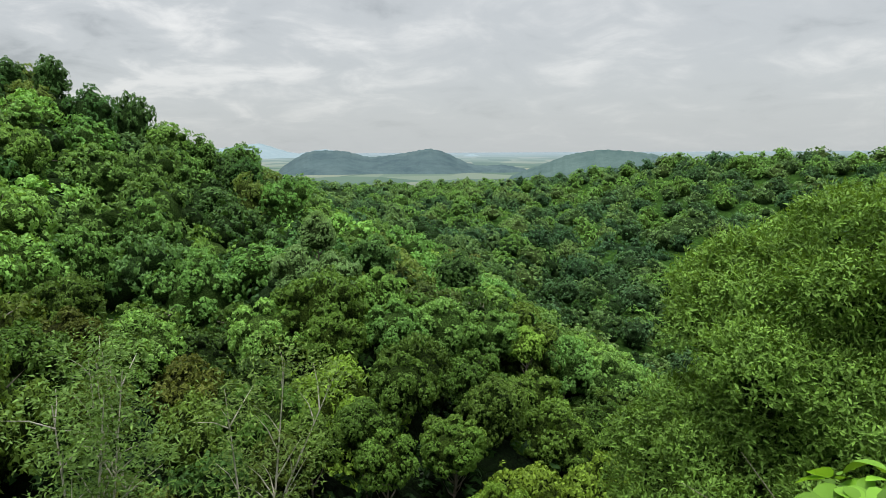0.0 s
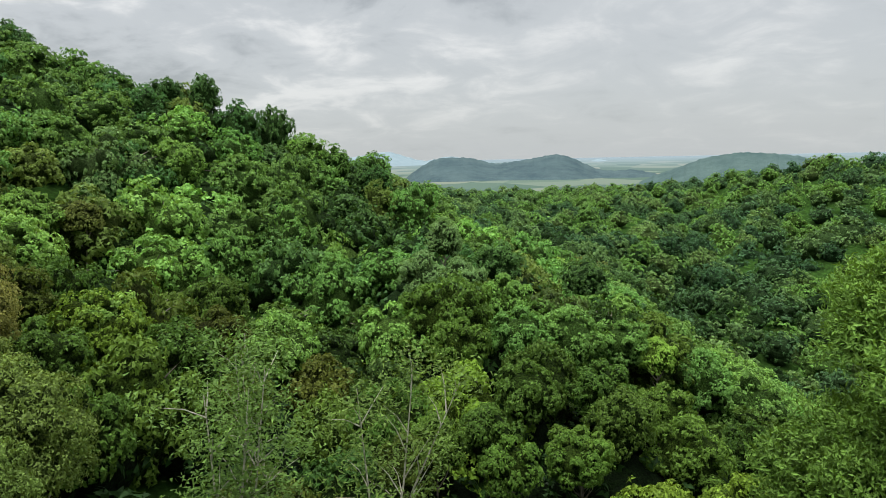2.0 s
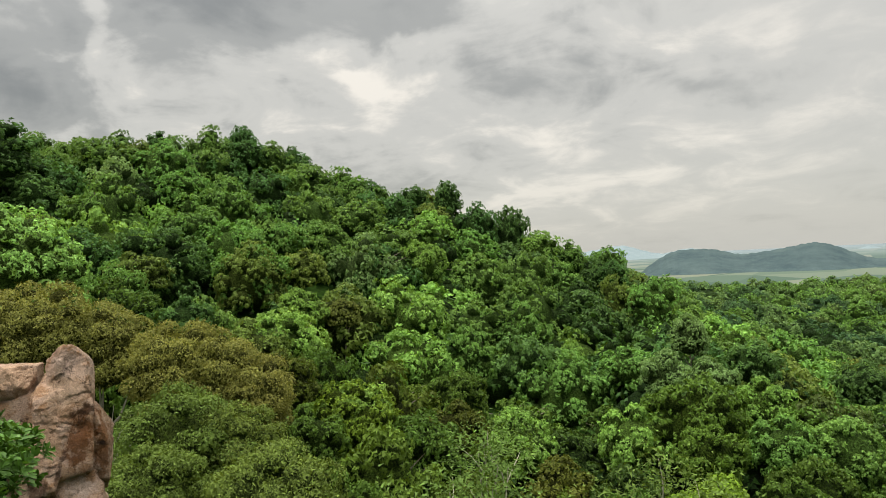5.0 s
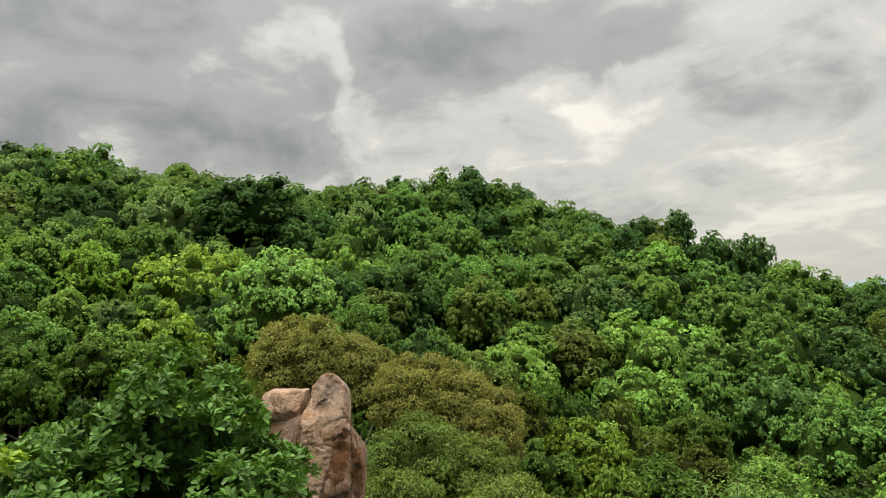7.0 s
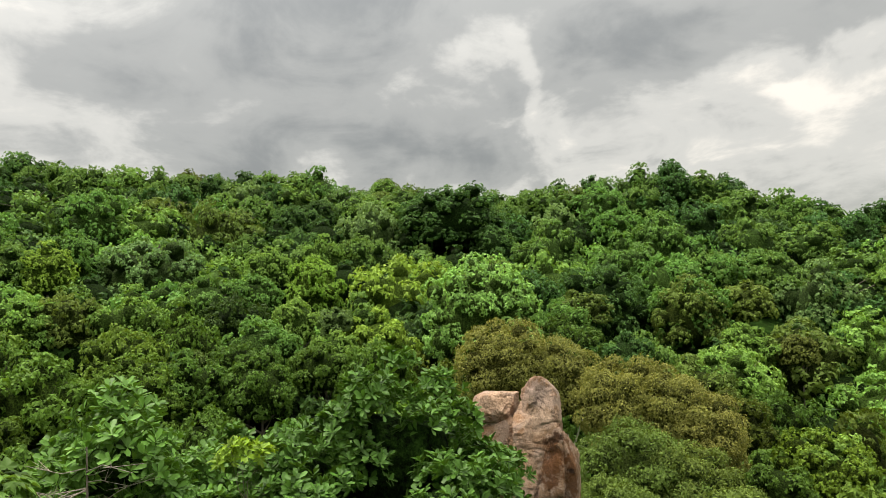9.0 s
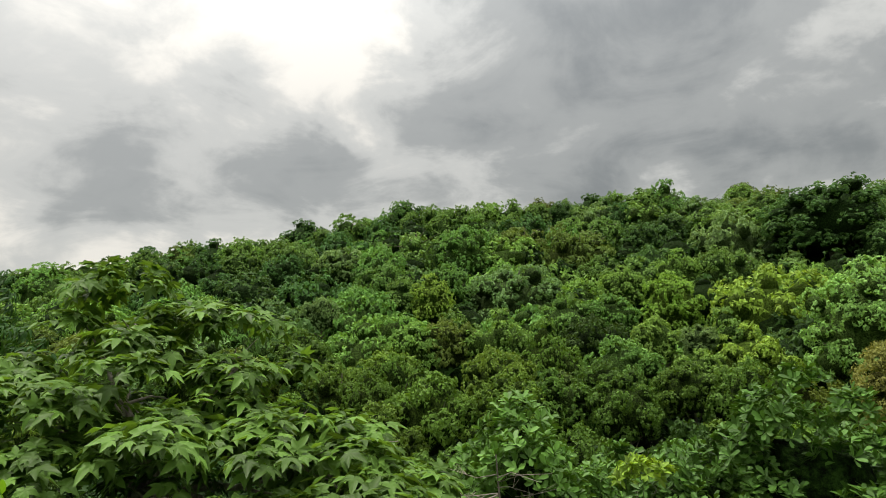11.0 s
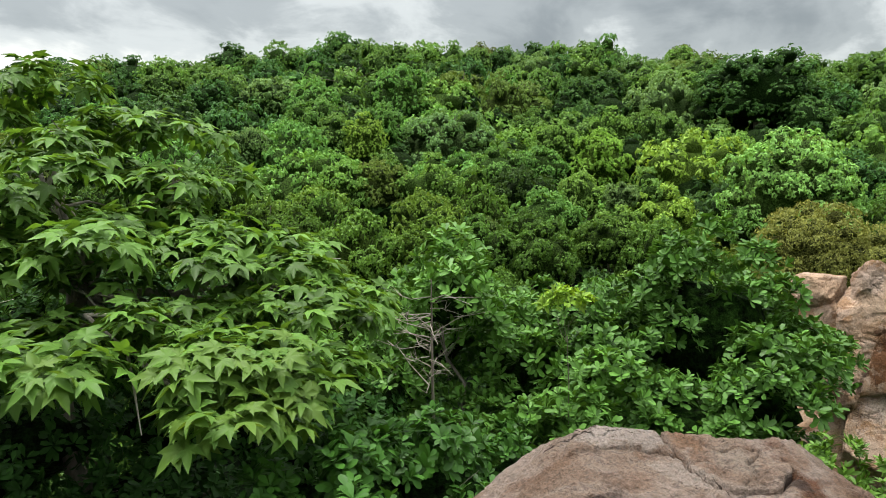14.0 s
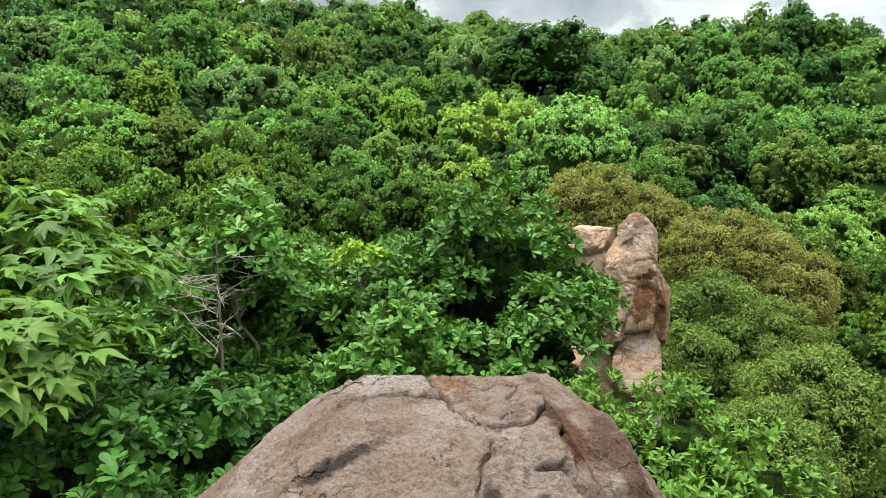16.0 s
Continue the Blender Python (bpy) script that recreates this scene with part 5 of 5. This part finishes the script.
near_plant("shrub", "young tree with paler green spoon-shaped leaves above a bare twiggy middle", "shrub", foot(-8.3, -0.1), (-8.3, -0.1, -2.6),
           ((-8.3, -0.2, -1.05, 0.7, 0.6), (-8.8, 0.6, -1.9, 1.0, 0.9), (-8.7, -1.0, -2.1, 0.9, 0.8), (-7.9, 0.1, -2.9, 0.9, 0.7), (-9.4, -0.3, -1.6, 0.9, 0.8), (-7.2, -0.9, -3.0, 0.7, 0.6), (-7.3, 0.6, -2.55, 0.8, 0.55), (-7.5, 1.3, -2.3, 0.7, 0.55)),
           OBOVATE_SMALL, M_GLOSSY, LEATHERY_PALE, 330, 10, 0.55, 0.112, 0.05, 202, M_GREY_BARK, 0, 0.9, 0.45, 0.25, (11, 0.32, 0.8))
near_plant("shrub", "low shrub with big glossy spoon-shaped leaves beside the boulder", "shrub", foot(-5.2, -0.8), (-5.2, -0.8, -2.6),
           ((-4.9, -1.0, -1.95, 0.7, 0.55), (-5.6, -0.4, -2.15, 0.7, 0.5), (-4.4, -0.9, -2.3, 0.6, 0.5), (-6.0, -1.1, -2.1, 0.7, 0.5), (-5.2, 0.3, -2.6, 0.6, 0.5), (-6.4, 0.2, -2.5, 0.8, 0.6)),
           OBOVATE, M_GLOSSY, (0.036, 0.100, 0.014), 640, 9, 0.5, 0.086, 0.045, 203, M_GREY_BARK, 240, 0.8, 0.55, 0.25, (12, 0.24, 0.8))
near_plant("shrub", "thin shrub whose top is a tuft of bright yellow-green young leaves", "shrub", foot(-6.9, 0.85), (-6.92, 0.82, -1.3),
           ((-6.94, 0.80, -0.88, 0.15, 0.07), (-6.90, 0.95, -0.92, 0.12, 0.06), (-6.96, 0.66, -0.95, 0.10, 0.06)),
           ELLIPTIC, M_SOFT, (0.145, 0.262, 0.028), 1500, 6, 0.6, 0.075, 0.006, 213, M_BARK, 0, 0.9, 0)
near_plant("shrub", "fresh green leafy shrub in the gap behind the boulder", "shrub", foot(-4.7, 2.7), (-4.7, 2.7, -2.8),
           ((-5.0, 2.9, -2.2, 0.55, 0.5), (-4.2, 2.5, -2.3, 0.5, 0.45), (-3.8, 2.7, -2.45, 0.5, 0.4), (-5.8, 2.6, -2.4, 0.7, 0.5), (-4.8, 3.4, -2.6, 0.6, 0.5), (-3.6, 3.3, -2.8, 0.6, 0.4)),
           ELLIPTIC, M_GLOSSY, (0.074, 0.158, 0.020), 760, 8, 0.75, 0.072, 0.035, 204, M_BARK, 60, 0.7, 0.55, 0.25, (12, 0.2, 0.9))
near_plant("tree", "small tree with large five-pointed pale green leaves and a pale trunk", "tree", foot(-7.0, -3.6), (-6.7, -3.4, -0.80),
           ((-6.6, -3.5, 0.1, 1.4, 0.6), (-7.0, -3.8, 0.75, 0.8, 0.45), (-6.4, -2.2, -0.55, 1.0, 0.42), (-5.1, -2.4, -0.92, 0.95, 0.20), (-7.4, -2.8, 0.25, 0.8, 0.45),
            (-5.9, -4.0, -0.25, 0.75, 0.35), (-4.75, -1.75, -1.2, 0.34, 0.28), (-6.2, -3.0, -0.35, 1.0, 0.25), (-5.5, -3.0, -1.0, 0.7, 0.15), (-6.2, -1.5, -0.75, 0.6, 0.3), (-5.1, -1.45, -1.15, 0.38, 0.2)),
           PALMATE, M_SOFT, (0.082, 0.152, 0.024), 105, 6, 0.05, 0.126, 0.085, 205, M_GREY_BARK, 280, 2.0, 0, 0.34, (7, 0.36, 0.40))
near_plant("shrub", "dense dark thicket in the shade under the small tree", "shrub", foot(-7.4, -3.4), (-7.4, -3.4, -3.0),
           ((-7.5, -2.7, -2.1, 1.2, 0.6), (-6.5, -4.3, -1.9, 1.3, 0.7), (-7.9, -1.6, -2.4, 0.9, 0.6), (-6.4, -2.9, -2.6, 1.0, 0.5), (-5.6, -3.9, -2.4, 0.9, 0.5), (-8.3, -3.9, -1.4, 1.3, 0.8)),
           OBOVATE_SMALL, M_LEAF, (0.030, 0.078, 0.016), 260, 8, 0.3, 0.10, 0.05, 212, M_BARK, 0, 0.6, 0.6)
near_plant("tree", "dark tree with hanging narrow leaves at the edge of the clearing", "tree", foot(-7.0, -6.2), (-6.9, -6.1, -1.2),
           ((-6.7, -5.8, 0.3, 1.3, 1.0), (-6.3, -5.5, 1.05, 0.7, 0.6), (-7.4, -6.2, 0.9, 0.9, 0.7), (-5.6, -5.6, -0.4, 0.9, 0.8), (-6.3, -5.1, -0.9, 0.9, 0.7)),
           LANCE, M_LEAF, (0.034, 0.084, 0.018), 260, 9, -0.35, 0.115, 0.08, 206, M_BARK, 0, 0.9, 0.55)
near_plant("tree", "tree with dark leaves whose branch hangs over the clearing", "tree", foot(-3.0, -5.6), (-3.2, -5.3, 3.2),
           ((-3.98, -3.62, 1.68, 0.16, 0.24), (-4.05, -3.85, 2.4, 0.3, 0.25), (-3.6, -4.6, 3.2, 0.6, 0.4)),
           ELLIPTIC, M_LEAF, (0.030, 0.080, 0.016), 170, 5, -0.3, 0.085, 0.06, 211, M_BARK, 0, 0.2, 0)
near_plant("shrub", "sprig of bright yellow-green drooping leaves on bare twigs", "shrub", foot(-3.5, -3.1), (-3.5, -3.0, -1.1),
           ((-3.7, -2.7, -0.40, 0.25, 0.16), (-3.9, -2.65, -0.62, 0.28, 0.16), (-3.6, -2.7, -0.62, 0.26, 0.16), (-3.4, -2.95, -0.55, 0.26, 0.2), (-3.3, -3.1, -0.85, 0.25, 0.2)),
           ELLIPTIC, M_SOFT, (0.125, 0.265, 0.022), 210, 5, -0.5, 0.11, 0.02, 207, M_PALE_BARK, 0, 0.7, 0)
near_plant("shrub", "tall bush with small olive-green leaves and thin arching twigs", "shrub", foot(5.0, 7.8), (4.7, 7.6, -4.2),
           ((5.3, 7.8, -1.75, 1.7, 1.5), (4.1, 7.6, -2.9, 1.25, 1.3), (3.1, 7.5, -3.9, 1.15, 1.1), (4.7, 6.6, -3.3, 1.25, 1.2), (6.2, 6.9, -2.2, 1.4, 1.3), (3.6, 8.4, -2.0, 0.8, 0.9), (5.4, 5.6, -3.6, 1.1, 1.0), (3.8, 6.2, -4.4, 1.0, 0.8)),
           NARROW, M_LEAF, (0.100, 0.182, 0.030), 1900, 6, 0.3, 0.076, 0.07, 208, M_BARK, 0, 0.6, 0.62, 0.9, (13, 0.50, 0.8))
near_plant("shrub", "knee-high plant with big rounded bright green leaves", "shrub", foot(0.95, 1.45), (0.93, 1.43, -1.1),
           ((1.0, 1.42, -0.85, 0.15, 0.11), (0.80, 1.50, -1.04, 0.14, 0.09), (1.2, 1.4, -0.84, 0.16, 0.13)),
           ROUND, M_SOFT, (0.135, 0.270, 0.022), 900, 7, 0.1, 0.056, 0.012, 209, M_BARK, 40, 0.7, 0)
near_plant("shrub", "knee-high plant with rounded yellow-green leaves", "shrub", foot(-0.95, 1.7), (-0.95, 1.66, -1.25),
           ((-0.98, 1.62, -1.18, 0.17, 0.09), (-0.78, 1.62, -1.17, 0.15, 0.1), (-1.12, 1.66, -1.20, 0.15, 0.09)),
           ROUND, M_SOFT, (0.135, 0.270, 0.022), 800, 7, 0.1, 0.048, 0.012, 210, M_BARK, 40, 0.7, 0)


def dead_sapling():
    rng = random.Random(6)
    ob = thing("dead_sapling", "bare grey sapling with thin dead side twigs", "tree", place=foot(-7.45, -0.5))
    base = Vector(ob.location)
    top = Vector((-7.45, -0.42, -0.75)) - base
    stem = piece("trunk", tubes("trunk", [([(0, 0, 0), tuple(top * 0.5 + Vector((0.06, 0.05, 0))), tuple(top)], (0.026, 0.018, 0.006))], M_BARK, 6), ob)
    for i in range(30):
        h = rng.uniform(-1.9, -0.9) - base.z
        a = rng.uniform(0, 6.28)
        L = rng.uniform(0.15, 0.6)
        s = Vector((top.x * h / top.z, top.y * h / top.z, h))
        way = Vector((math.cos(a), math.sin(a), rng.uniform(-0.15, 0.4)))
        m1 = s + way * L * 0.5 + Vector((0, 0, rng.uniform(-0.05, 0.08)))
        e = m1 + Vector((way.x + rng.uniform(-0.4, 0.4), way.y + rng.uniform(-0.4, 0.4), way.z + rng.uniform(-0.25, 0.35))) * L * 0.5
        limbs = [([tuple(s), tuple(m1), tuple(e)], (0.007, 0.004, 0.0016))]
        for _ in range(3):
            f = m1.lerp(e, rng.random()) + Vector([rng.uniform(-0.13, 0.13), rng.uniform(-0.13, 0.13), rng.uniform(-0.04, 0.12)])
            limbs.append(([tuple(m1.lerp(e, 0.3)), tuple(f)], (0.004, 0.0015)))
        piece("twig", tubes("twig", limbs, M_TWIG, 4), ob)


dead_sapling()


def slender_tree(az, r, top_el, seed, lean):
    """A thin pale-stemmed tree with a sparse feathery crown."""
    rng = random.Random(seed)
    base = foot(*polar(az, r)[:2])
    ob = thing("tree", "slender pale-stemmed tree with a sparse olive crown", "tree", "slender trees below the viewpoint", base)
    h = r * math.tan(radians(top_el)) - base[2]
    top = Vector((lean * -math.cos(radians(az)) * -1, lean * -math.sin(radians(az)) * -1, h))
    tips = []
    forks = 3
    fork = top * 0.35
    stem = piece("trunk", tubes("trunk", [([(0, 0, 0), tuple(fork * 0.5 + Vector((0.1, 0.05, 0))), tuple(fork)], (0.10, 0.08, 0.065))], M_SLENDER, 7), ob)
    for i in range(forks):
        e = top + Vector([rng.uniform(-1.6, 1.6), rng.uniform(-1.2, 1.2), rng.uniform(-1.2, 0)])
        mid = fork.lerp(e, 0.5) + Vector([rng.uniform(-0.35, 0.35), rng.uniform(-0.3, 0.3), 0])
        out = [([tuple(fork), tuple(mid), tuple(e)], (0.050, 0.034, 0.012))]
        for _ in range(9):
            s = fork.lerp(mid, rng.uniform(0.4, 1)) if rng.random() < 0.4 else mid.lerp(e, rng.uniform(0, 0.9))
            q = s + Vector([rng.uniform(-1.2, 1.2), rng.uniform(-1, 1), rng.uniform(0.3, 1.3)])
            out.append(([tuple(s), tuple(s.lerp(q, 0.5) + Vector((0.05, 0, 0.1))), tuple(q)], (0.026, 0.016, 0.006)))
            tips.append(q)
        tips.append(e)
        piece("branch", tubes("branch", out, M_SLENDER, 6), stem)
    g = np.random.default_rng(seed)
    P = np.concatenate([np.array(t) + g.normal(size=(120, 3)) * [0.42, 0.42, 0.32] for t in tips])
    v, f = leaf_sheet(P, g.normal(size=P.shape) * 0.5 + [0, 0, 0.9], 0.17, 0.065, g)
    piece("crown", mesh_of("crown", v, f, M_LEAF), ob, (0.088, 0.150, 0.030))


slender_tree(27.0, 21, -14.8, 1, 0.3)
slender_tree(18.8, 20, -16.3, 2, 1.6)
slender_tree(31.8, 19, -16.5, 3, 0.9)
